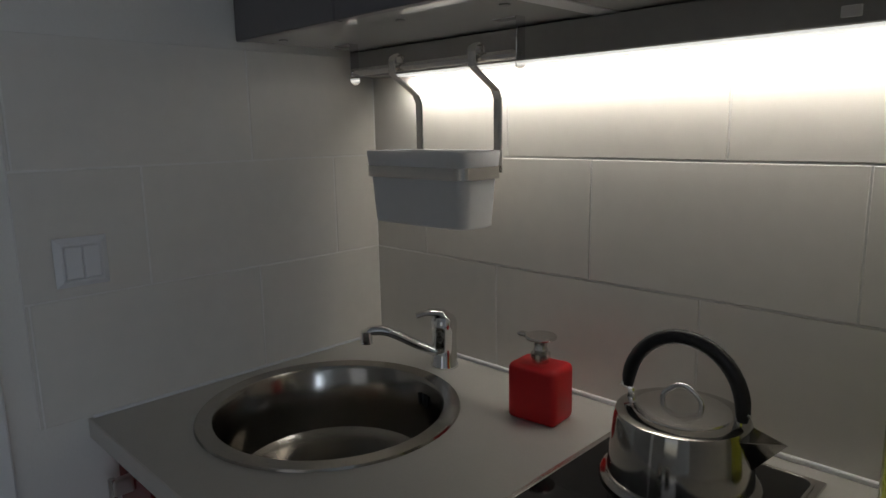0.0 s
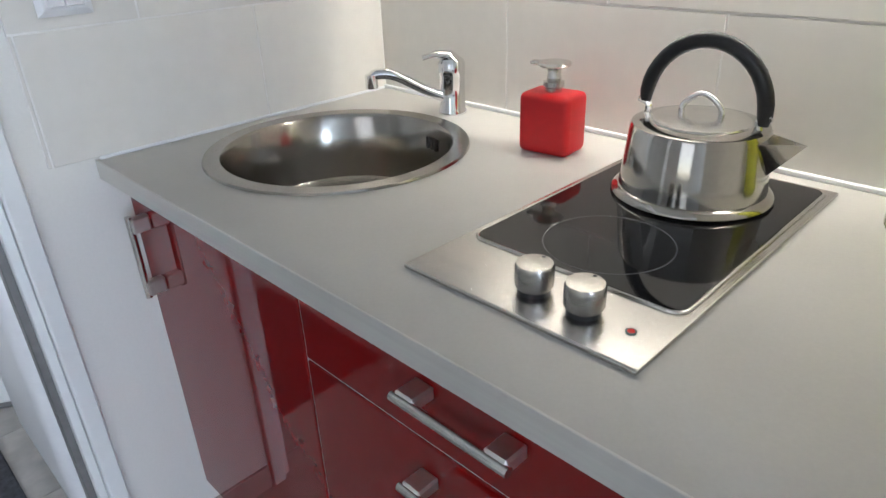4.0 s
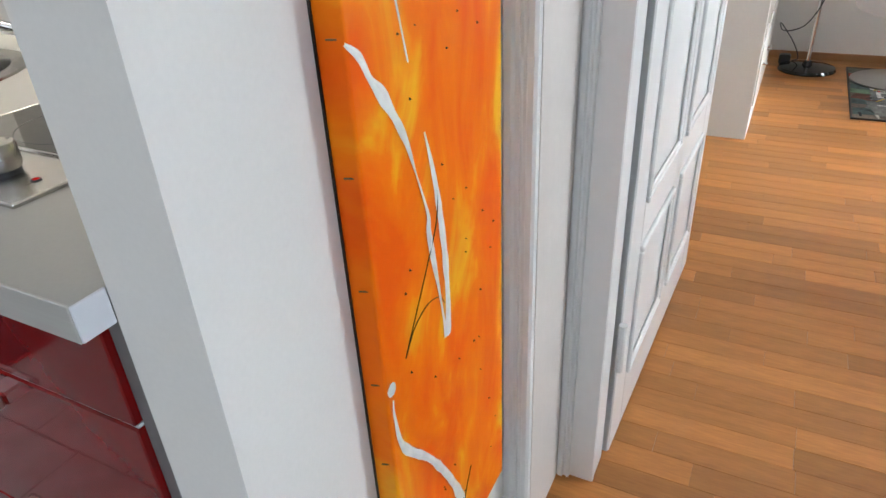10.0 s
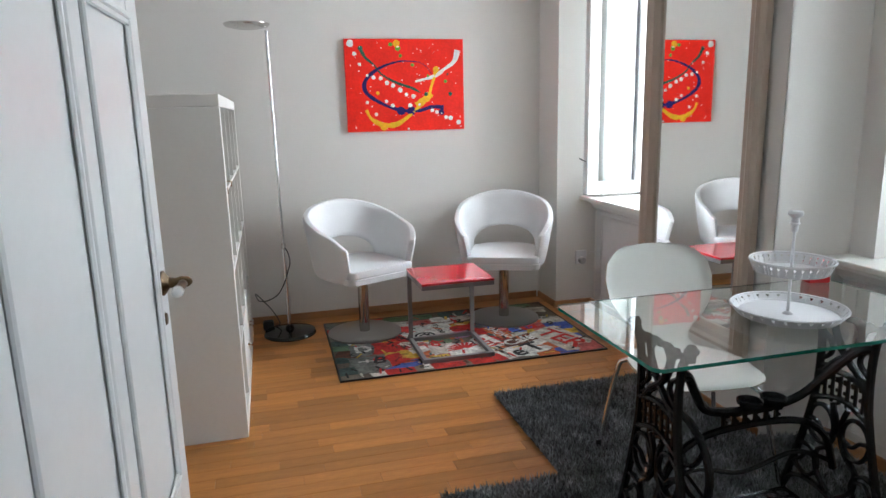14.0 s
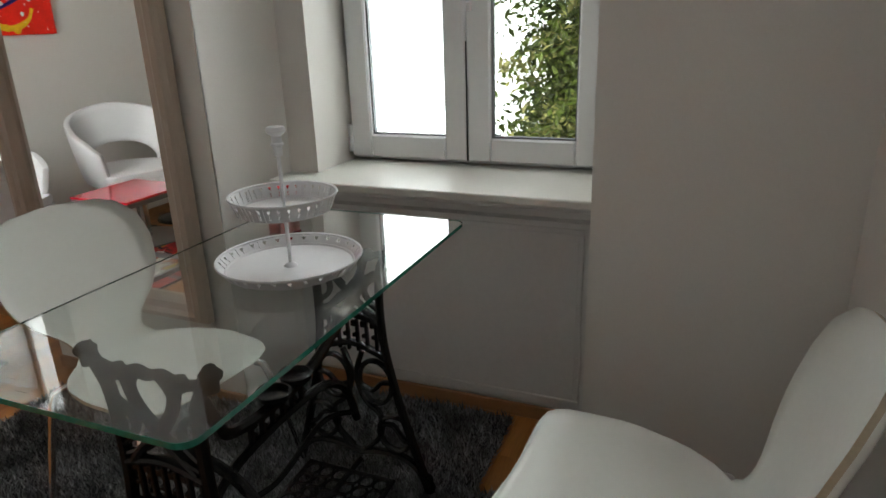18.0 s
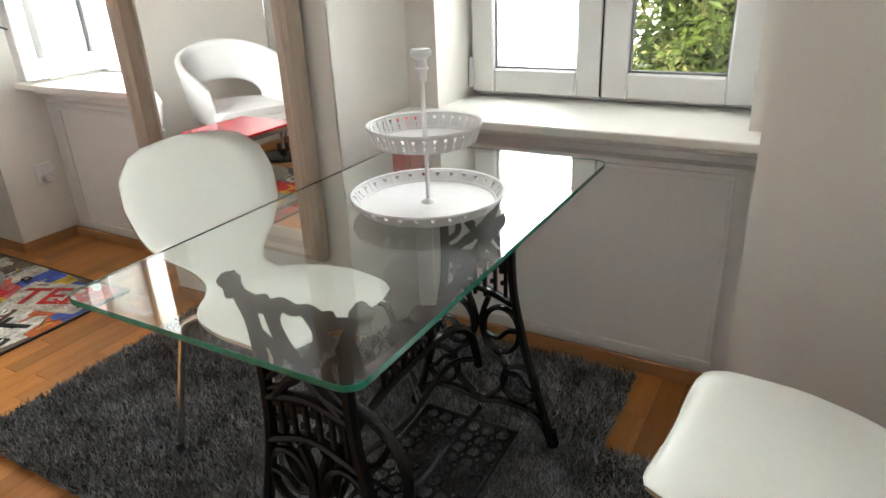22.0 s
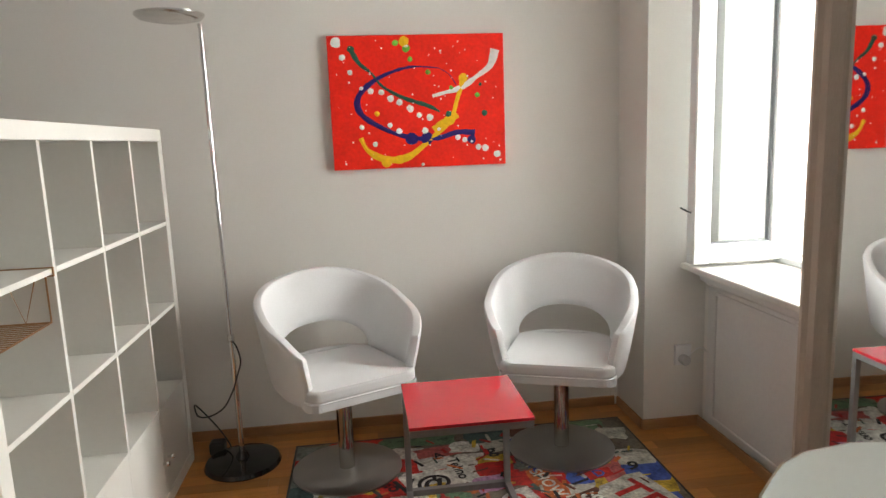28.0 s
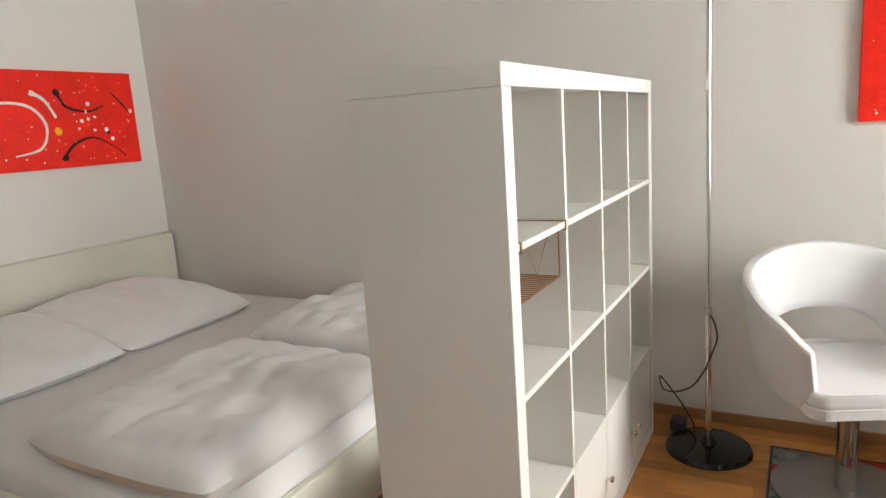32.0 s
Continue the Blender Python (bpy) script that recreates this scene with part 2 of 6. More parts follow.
M_SKYGLOW = glow("glowing_sky", (0.97, 0.985, 1.0), 9.0)
M_LEAF = mat("leaf_green", (0.15, 0.21, 0.035), 0.45, var=0.4, scale=2, fine=20, bump=0.0, rand=0.5)
M_LEAF2 = mat("leaf_yellow_green", (0.66, 0.64, 0.24), 0.5, var=0.25, scale=2, fine=20, bump=0.0, rand=0.4)
M_BARK = mat("bark", (0.06, 0.05, 0.04), 0.9, var=0.3, bump=0.1)
M_GROUND = mat("street_asphalt", (0.06, 0.06, 0.06), 0.9, var=0.2, scale=2, bump=0.05)
M_TUBE = glow("tube_diffuser", (1.0, 0.97, 0.9), 4.0)
M_MAT = mat("dark_bath_mat", (0.05, 0.052, 0.06), 0.95, var=0.3, scale=60, fine=300, bump=0.2)
M_RUBY = mat("red_indicator", (0.6, 0.02, 0.02), 0.2)
M_DARK = mat("dark_gap", (0.02, 0.02, 0.02), 0.8)


def paint(name, color, rough=0.45):
    return mat(name, color, rough, var=0.08, scale=8, fine=60, bump=0.05, spec=0.25)


P_RED, P_ORANGE, P_YELLOW = paint("red_acrylic", (0.87, 0.022, 0.011)), None, paint("yellow_acrylic", (0.85, 0.5, 0.02))
P_WHITE, P_NAVY, P_GREEN, P_BLACK = paint("white_acrylic", (0.85, 0.84, 0.82)), paint("navy_acrylic", (0.02, 0.012, 0.12)), paint("green_acrylic", (0.02, 0.09, 0.06)), paint("black_acrylic", (0.01, 0.01, 0.012))
P_LEAF = paint("light_green_acrylic", (0.15, 0.4, 0.05))


def streaks(name, a, b, c):
    """Brushed paint of three colours in soft upright streaks."""
    m = mat(name, a, 0.4, var=0.05, bump=0.06, spec=0.12)
    t = m.node_tree
    tc, mp, n = t.nodes.new("ShaderNodeTexCoord"), t.nodes.new("ShaderNodeMapping"), t.nodes.new("ShaderNodeTexNoise")
    mp.inputs["Scale"].default_value = (2.4, 1.0, 1.0)
    n.inputs["Scale"].default_value, n.inputs["Detail"].default_value, n.inputs["Distortion"].default_value = 4.0, 6, 1.2
    t.links.new(tc.outputs["Object"], mp.inputs[0]), t.links.new(mp.outputs[0], n.inputs[0])
    r = t.nodes.new("ShaderNodeValToRGB")
    e = r.color_ramp.elements
    e[0].position, e[0].color, e[1].position, e[1].color = 0.36, (*a, 1), 0.68, (*c, 1)
    k = e.new(0.53)
    k.color = (*b, 1)
    t.links.new(n.outputs[0], r.inputs[0])
    t.links.new(r.outputs[0], t.nodes["Principled BSDF"].inputs["Base Color"])
    return m


P_ORANGE = streaks("orange_acrylic", (0.87, 0.11, 0.003), (0.92, 0.2, 0.003), (0.95, 0.48, 0.02))

# ---- mesh helpers ----


def part(name, bm, material, parent=None, label="", smooth=False, at=None):
    me = bpy.data.meshes.new(name)
    if smooth:
        for f in bm.faces:
            f.smooth = True
    bmesh.ops.recalc_face_normals(bm, faces=bm.faces)
    bm.to_mesh(me)
    bm.free()
    for m in material if isinstance(material, (list, tuple)) else (material,):
        me.materials.append(m)
    ob = new(name, me)
    if smooth:
        me.set_sharp_from_angle(angle=radians(40))
    if parent:
        ob.parent = parent
    if at is not None:
        ob.matrix_basis = at
    if label:
        tagged(ob, label)
    return ob


def thing(name, label, category, m=None, group="", kind=""):
    ob = new(name)
    ob.empty_display_size = 0.1
    if m is not None:
        ob.matrix_basis = m
    return tagged(ob, label, category, group, kind)


def structure(ob, label="", category=""):
    return tagged(ob, label, category, kind="structure")


def box(bm, x0, x1, y0, y1, z0, z1, bevel=0.0, seg=1, m=None):
    vs = [bm.verts.new((x, y, z)) for x in (x0, x1) for y in (y0, y1) for z in (z0, z1)]
    fs = [bm.faces.new([vs[i] for i in q]) for q in ((0, 1, 3, 2), (4, 6, 7, 5), (0, 4, 5, 1), (2, 3, 7, 6), (0, 2, 6, 4), (1, 5, 7, 3))]
    geo = vs
    if bevel:
        es = list({e for f in fs for e in f.edges})
        r = bmesh.ops.bevel(bm, geom=es, offset=bevel, segments=seg, affect="EDGES", profile=0.5)
        geo = list({v for f in r["faces"] for v in f.verts} | {v for v in vs if v.is_valid})
    if m is not None:
        bmesh.ops.transform(bm, matrix=m, verts=[v for v in geo if v.is_valid])
    return bm


def boxes(*rows, bevel=0.0):
    bm = bmesh.new()
    for r in rows:
        box(bm, *r, bevel=bevel)
    return bm


def cbox(x0, x1, y0, y1, z0, z1, bevel=0.0, seg=1):
    return box(bmesh.new(), x0, x1, y0, y1, z0, z1, bevel, seg)


def lathe(profile, n=40, bm=None, m=None, close=False):
    """A turned shape from (radius, height) pairs round z."""
    bm = bm or bmesh.new()
    rings = []
    for r, z in profile:
        if r < 1e-6:
            rings.append([bm.verts.new((0, 0, z))])
        else:
            rings.append([bm.verts.new((r * math.cos(2 * math.pi * i / n), r * math.sin(2 * math.pi * i / n), z)) for i in range(n)])
    pairs = list(zip(rings, rings[1:])) + ([(rings[-1], rings[0])] if close else [])
    for a, b in pairs:
        for i in range(n):
            q = [a[i % len(a)], a[(i + 1) % len(a)], b[(i + 1) % len(b)], b[i % len(b)]]
            q = list(dict.fromkeys(q))
            if len(q) > 2:
                bm.faces.new(q)
    if m is not None:
        bmesh.ops.transform(bm, matrix=m, verts=[v for ring in rings for v in ring])
    return bm


def spline(points, n=8, closed=False):
    """Points smoothed by Catmull-Rom."""
    p = [Vector(q) for q in points]
    k = len(p)
    out = []
    for i in range(k if closed else k - 1):
        a, b, c, d = (p[(i + j) % k] if closed else p[min(max(i + j, 0), k - 1)] for j in (-1, 0, 1, 2))
        for s in range(n):
            u = s / n
            out.append(0.5 * ((2 * b) + (c - a) * u + (2 * a - 5 * b + 4 * c - d) * u * u + (3 * b - a - 3 * c + d) * u ** 3))
    if not closed:
        out.append(p[-1])
    return out


def tube(points, radius, n=8, bm=None, closed=False, flat=1.0, cap=True, up=(0, 0, 1)):
    """A round or flattened bar along points; radius may be a list."""
    bm = bm or bmesh.new()
    p = [Vector(q) for q in points]
    k = len(p)
    rad = radius if isinstance(radius, (list, tuple)) else [radius] * k
    rings = []
    last = None
    for i in range(k):
        d = (p[(i + 1) % k] - p[i - 1]) if closed else (p[min(i + 1, k - 1)] - p[max(i - 1, 0)])
        d.normalize()
        u = last if last is not None else Vector(up)
        s = d.cross(u)
        if s.length < 1e-3:
            s = d.cross(Vector((1, 0, 0)))
            if s.length < 1e-3:
                s = d.cross(Vector((0, 1, 0)))
        s.normalize()
        w = s.cross(d).normalized()
        last = w
        rings.append([bm.verts.new(p[i] + rad[i] * (math.cos(2 * math.pi * j / n) * s + flat * math.sin(2 * math.pi * j / n) * w)) for j in range(n)])
    for i in range(k if closed else k - 1):
        a, b = rings[i], rings[(i + 1) % k]
        for j in range(n):
            bm.faces.new((a[j], a[(j + 1) % n], b[(j + 1) % n], b[j]))
    if cap and not closed:
        bm.faces.new(rings[0][::-1]), bm.faces.new(rings[-1])
    return bm


def slab(outline, depth, bm=None, m=None):
    """A flat plate from a closed outline of (x, y), from z 0 to depth."""
    bm = bm or bmesh.new()
    a = [bm.verts.new((x, y, 0)) for x, y in outline]
    b = [bm.verts.new((x, y, depth)) for x, y in outline]
    bm.faces.new(a[::-1]), bm.faces.new(b)
    for i in range(len(a)):
        j = (i + 1) % len(a)
        bm.faces.new((a[i], a[j], b[j], b[i]))
    if m is not None:
        bmesh.ops.transform(bm, matrix=m, verts=a + b)
    return bm


def rounded(x0, x1, y0, y1, r, n=5):
    out = []
    for cx, cy, a in ((x1 - r, y1 - r, 0), (x0 + r, y1 - r, 90), (x0 + r, y0 + r, 180), (x1 - r, y0 + r, 270)):
        out += [(cx + r * math.cos(radians(a + 90 * i / n)), cy + r * math.sin(radians(a + 90 * i / n))) for i in range(n + 1)]
    return out


def sweep(profile, path):
    """A moulding: profile of (out, along-normal) in a plane, carried along an open path of (point, x axis, y axis)."""
    bm = bmesh.new()
    rings = [[bm.verts.new(Vector(p) + Vector(u) * a + Vector(v) * b) for a, b in profile] for p, u, v in path]
    k = len(profile)
    for a, b in zip(rings, rings[1:]):
        for j in range(k):
            bm.faces.new((a[j], a[(j + 1) % k], b[(j + 1) % k], b[j]))
    bm.faces.new(rings[0][::-1]), bm.faces.new(rings[-1])
    return bm


# ---- the plan, in metres ----
KX, KY = -1.208, 1.04
CF, CZ = 0.365, 0.935
STUB = 0.095
HALL, LIV = 0.985, 1.03
WX, FAR, BEDX = 2.442, 5.165, -2.85
TOP = 2.95
HTOP = 2.6
D0, D1, DTOP, DL = 0.222, 1.4, 2.1, 0.146
N2A, N2B = 1.62, 2.80
N1A, N1B = 3.72, 4.848
W2A, W2B = 1.67, 2.61
W1A, W1B = 3.815, 4.755
SILL, WTOP = 0.803, 2.35

# ---- the large structure ----


def wall(name, label, *rows, material=None):
    return structure(part(name, boxes(*rows), material or M_WALL), label, "wall")


wall("wall_far", "plain white painted living room wall", (BEDX - 0.15, 3.5, FAR, FAR + 0.2, 0, TOP))
wall("wall_bed", "plain white painted wall behind the bed", (BEDX - 0.15, BEDX, HALL, FAR, 0, TOP))
wall("wall_window", "white painted wall with two deep window niches",
     (WX, 3.2, HALL - 0.2, N2A, 0, TOP), (WX, 3.2, N2B, N1A, 0, TOP), (WX, 3.2, N1B, FAR, 0, TOP),
     (2.74, 3.2, N2A, N2B, 0, SILL - 0.04), (2.74, 3.2, N1A, N1B, 0, SILL - 0.04),
     (2.74, 3.2, N2A, W2A, SILL - 0.04, WTOP), (2.74, 3.2, W2B, N2B, SILL - 0.04, WTOP),
     (2.74, 3.2, N1A, W1A, SILL - 0.04, WTOP), (2.74, 3.2, W1B, N1B, SILL - 0.04, WTOP),
     (2.74, 3.2, N2A, N2B, WTOP, TOP), (2.74, 3.2, N1A, N1B, WTOP, TOP),
     (WX, 2.74, N2A, N2B, 2.5, TOP), (WX, 2.74, N1A, N1B, 2.5, TOP))
wall("wall_door", "white painted wall round the living room doorway",
     (BEDX, DL, KY + 0.03, 1.22, 0, TOP), (STUB + 0.002, DL, HALL, KY + 0.03, 0, TOP), (D1, D1 + 0.1, HALL, 1.08, 0, TOP), (D1 + 0.1, WX, HALL - 0.1, LIV, 0, TOP), (DL, D1, HALL, 1.22, DTOP, TOP))
wall("wall_stub", "white painted end wall beside the worktop", (0.0, STUB, 0.395, KY, 0, HTOP))
wall("wall_kitchen", "white painted kitchen wall under and behind the tiles", (KX - 0.1, 0.0, KY + 0.002, KY + 0.03, 0, HTOP), (KX - 0.1, KX - 0.004, 0.243, KY, 0, HTOP))
wall("wall_hall", "plain unseen hall walls that close the place and block lamp light",
     (KX - 0.1, KX, -1.9, -1.36, 0, HTOP), (KX - 0.1, KX, -1.36, 0.2, 2.05, HTOP),
     (KX - 0.1, -0.3, -2.0, -1.9, 0, HTOP), (0.7, 2.0, -2.0, -1.9, 0, HTOP), (-0.3, 0.7, -2.0, -1.9, 0, 0.98), (-0.3, 0.7, -2.0, -1.9, 2.22, HTOP),
     # the x 1.9 piece is added to keep the hall lamp off the stub wall
     (1.9, 2.0, -0.35, HALL - 0.1, 0, HTOP), (2.0, 4.6, 0.7, 0.783, 0, HTOP), (2.0, 4.6, -2.0, -1.9, 0, HTOP), (4.6, 4.7, -2.0, -1.8, 0, HTOP), (4.6, 4.7, -0.6, 0.783, 0, HTOP), (4.6, 4.7, -1.8, -0.6, 0, 0.9), (4.6, 4.7, -1.8, -0.6, 2.3, HTOP))
# out-of-view blocker: stops sun entering through the bathroom opening
wall("wall_sunblock", "unseen white wall added to keep the sun out of the bathroom", (-4.4, -4.2, -4.0, 4.5, -1.0, 7.0))
wall("wall_bathroom", "plain bathroom walls that close the place", (-3.2, -3.1, -1.4, -1.05, 0, HTOP), (-3.2, -3.1, -0.05, 1.0, 0, HTOP), (-3.2, -3.1, -1.05, -0.05, 0, 1.15), (-3.2, -3.1, -1.05, -0.05, 2.15, HTOP), (-3.1, KX - 0.1, -1.5, -1.4, 0, HTOP), (-3.1, KX - 0.1, 0.9, 1.0, 0, HTOP))
structure(part("ceiling", cbox(BEDX - 0.15, 3.2, HALL, FAR + 0.2, TOP, TOP + 0.15), M_CEIL), "white painted living room ceiling", "ceiling")
structure(part("ceiling_hall", boxes((-3.2, 2.0, -2.0, KY + 0.03, HTOP, HTOP + 0.1), (2.0, 4.7, -2.0, 0.783, HTOP, HTOP + 0.1)), M_CEIL), "white painted hall ceiling", "ceiling")
floor_hall = structure(part("floor_hall", boxes((-3.2, 2.0, -2.0, 1.02, -0.1, -0.006), (2.0, 4.7, -2.0, 0.783, -0.1, -0.006)), M_FGROUT), "grey stone-look tiled hall floor", "floor")
floor_living = structure(part("floor_living", cbox(BEDX - 0.15, 3.2, 1.02, FAR + 0.2, -0.1, -0.004), M_OAKDARK), "warm oak strip parquet floor", "floor")
structure(part("threshold", cbox(DL + 0.004, D1, 0.99, 1.03, -0.006, 0.003, 0.001), mat("oak_threshold", (0.4, 0.22, 0.06), 0.4, var=0.1)), "light oak threshold strip under the door", "threshold")

# skirting
sk = structure(thing("baseboard", "low oak skirting with a pale top edge", "baseboard"))
for i, r in enumerate(((BEDX, WX - 0.02, FAR - 0.014, FAR - 0.001), (WX - 0.014, WX - 0.001, N1B + 0.002, FAR - 0.016), (WX - 0.012, 2.72, N1B - 0.014, N1B - 0.001), (2.706, 2.719, N1A, N1B - 0.016), (WX - 0.014, WX - 0.001, N2B, N1A),
                       (2.706, 2.719, N2A, N2B), (WX - 0.014, WX - 0.001, LIV + 0.015, N2A - 0.001), (D1 + 0.11, WX - 0.016, LIV + 0.001, LIV + 0.014))):
    part("skirting_board", cbox(*r, 0, 0.05, 0.003), M_SKIRT, sk)
kb = structure(thing("baseboard_hall", "grey tiled skirting of the hall", "baseboard"))
part("skirting_tile", cbox(KX - 0.003, KX + 0.006, 0.248, 0.44, 0, 0.07, 0.001), M_STONE, kb)
part("skirting_tile", cbox(STUB + 0.001, STUB + 0.01, 0.42, 0.955, 0, 0.07, 0.001), M_STONE, kb)

# ---- windows ----


def casement(parent_name, label, w, h, m, material=M_PVC):
    """A sash of width w and height h, hinged at its local x 0, glass in the middle."""
    c = 0.083
    bm = bmesh.new()
    box(bm, 0, c, -0.03, 0.03, 0, h, 0.006), box(bm, w - c, w, -0.03, 0.03, 0, h, 0.006)
    box(bm, c, w - c, -0.029, 0.029, 0, c, 0.006), box(bm, c, w - c, -0.029, 0.029, h - c, h, 0.006)
    s = part("sash", bm, material, parent_name, label)
    s.matrix_basis = m
    part("gasket", boxes((c, w - c, -0.012, 0.012, c, c + 0.006), (c, w - c, -0.012, 0.012, h - c - 0.006, h - c), (c, c + 0.006, -0.012, 0.012, c, h - c), (w - c - 0.006, w - c, -0.012, 0.012, c, h - c)), M_GASKET, s)
    g = part("pane", boxes((c + 0.005, w - c - 0.005, -0.003, 0.003, c + 0.005, h - c - 0.005)), M_PANE, s)
    g.visible_shadow = False
    return s


def window(name, y0, y1, label):
    top = structure(thing(name, label, "window", pose(3.04, 0, 0)))
    bm = bmesh.new()
    z0, z1 = SILL, WTOP
    box(bm, -0.03, 0.05, y0, y0 + 0.05, z0, z1, 0.004), box(bm, -0.03, 0.05, y1 - 0.05, y1, z0, z1, 0.004)
    box(bm, -0.029, 0.049, y0 + 0.05, y1 - 0.05, z0, z0 + 0.03, 0.004), box(bm, -0.029, 0.049, y0 + 0.05, y1 - 0.05, z1 - 0.05, z1, 0.004)
    part("window_frame", bm, M_PVC, top)
    return top


def handle(parent, m):
    h = part("window_handle", cbox(-0.014, 0.014, -0.012, 0, -0.035, 0.035, 0.004), M_WHITEPLASTIC, parent, "white lever handle")
    h.matrix_basis = m
    part("lever", tube([(0, -0.01, 0), (0, -0.045, 0), (0, -0.05, -0.02), (0, -0.048, -0.125)], 0.009, 10), M_WHITEPLASTIC, h)


win2 = window("window_1", W2A, W2B, "closed white double casement window over the dining table")
cw = (W2B - W2A) / 2 - 0.012
s = casement(win2, "closed white casement", cw, WTOP - SILL - 0.05, pose(-0.045, W2B - 0.012, SILL + 0.015, 0, 0, -90))
handle(s, pose(cw + 0.012, -0.031, 0.53))
part("hinge", lathe([(0, 0), (0.009, 0), (0.009, 0.1), (0, 0.1)], 12), M_WHITEPLASTIC, s, at=pose(0.0, -0.036, 0.02))
s = casement(win2, "closed white casement", cw, WTOP - SILL - 0.05, pose(-0.045, W2A + 0.012 + cw, SILL + 0.015, 0, 0, -90))
part("hinge", lathe([(0, 0), (0.009, 0), (0.009, 0.1), (0, 0.1)], 12), M_WHITEPLASTIC, s, at=pose(cw, -0.036, 0.02))
part("meeting_joint", cbox(-0.0765, -0.074, (W2A + W2B) / 2 - 0.002, (W2A + W2B) / 2 + 0.002, SILL + 0.02, WTOP - 0.04), M_RUBBER, win2, "thin dark joint between the sashes")
win1 = window("window_2", W1A, W1B, "white double casement window standing open beside the armchairs")
s = casement(win1, "casement standing open into the room", cw, WTOP - SILL - 0.05, pose(0.0, W1B - 0.03, SILL + 0.02, 0, 0, 180 + 2))
part("hinge_arm", tube([(0, 0, 0), (0.025, 0.004, 0.01), (0.055, 0.008, 0.026)], 0.0075, 8, flat=0.5), M_BLACKPLASTIC, s, "small black latch arm", at=pose(cw - 0.006, 0.0, 0.225))
s = casement(win1, "closed white casement", cw, WTOP - SILL - 0.05, pose(-0.045, W1A + 0.012 + cw, SILL + 0.015, 0, 0, -90))
for name, a, b in (("sill_board", N2A, N2B), ("sill_board", N1A, N1B)):
    structure(part("window_sill", cbox(2.61, 3.035, a + 0.002, b - 0.075 if a == N2A else b - 0.002, SILL - 0.028, SILL, 0.006, 2), M_SILL), "deep cream window sill board", "window sill")
for a, b, bx in ((N2A, N2B - 0.08, 2.72), (N1A, N1B - 0.06, 2.72)):
    p = structure(thing("wall_panel", "white radiator niche panel framed by a thin moulding", "panel"))
    part("board", cbox(bx + 0.002, 2.738, a + 0.01, b, 0.055, SILL - 0.102), M_NICHE, p, "light grey board")
    y0, y1, z0, z1 = a + 0.06, b - 0.06, 0.075, 0.685
    for r in ((y0, y1, z0, z0 + 0.018), (y0, y1, z1 - 0.018, z1), (y0, y0 + 0.018, z0 + 0.018, z1 - 0.018), (y1 - 0.018, y1, z0 + 0.018, z1 - 0.018)):
        part("moulding", cbox(bx - 0.006, bx + 0.002, *r, 0.003), M_NICHE, p)

    apron = [(2.739, SILL - 0.03), (2.662, SILL - 0.03), (2.66, SILL - 0.05), (2.676, SILL - 0.056), (2.684, SILL - 0.078), (2.7, SILL - 0.085), (2.716, SILL - 0.1), (2.739, SILL - 0.1)]
    part("apron_moulding", sweep([(x, z) for x, z in apron], [((0, y, 0), (1, 0, 0), (0, 0, 1)) for y in (a + 0.003, b + 0.003)]), M_NICHE, p)

# splayed reveal beside the dining window
bm = bmesh.new()
v = [[bm.verts.new((x, y, z)) for x, y in ((WX + 0.004, N2B - 0.003), (2.738, N2B - 0.003), (2.738, N2B - 0.08))] for z in (0, 2.5)]
bm.faces.new(v[0][::-1]), bm.faces.new(v[1])
for i in range(3):
    bm.faces.new((v[0][i], v[0][(i + 1) % 3], v[1][(i + 1) % 3], v[1][i]))
structure(part("wall_reveal", bm, M_WALL), "splayed white window reveal", "wall")

# ---- outside ----
structure(part("ground", cbox(3.3, 400, -300, 300, -14.1, -14.0), M_GROUND), "street ground far below the windows", "ground")
# self-lit board in place of the overbright sky behind the panes
structure(part("backdrop", cbox(55, 55.5, -75, 75, -14, 40), M_SKYGLOW), "white glowing board standing in for the bright sky", "backdrop")


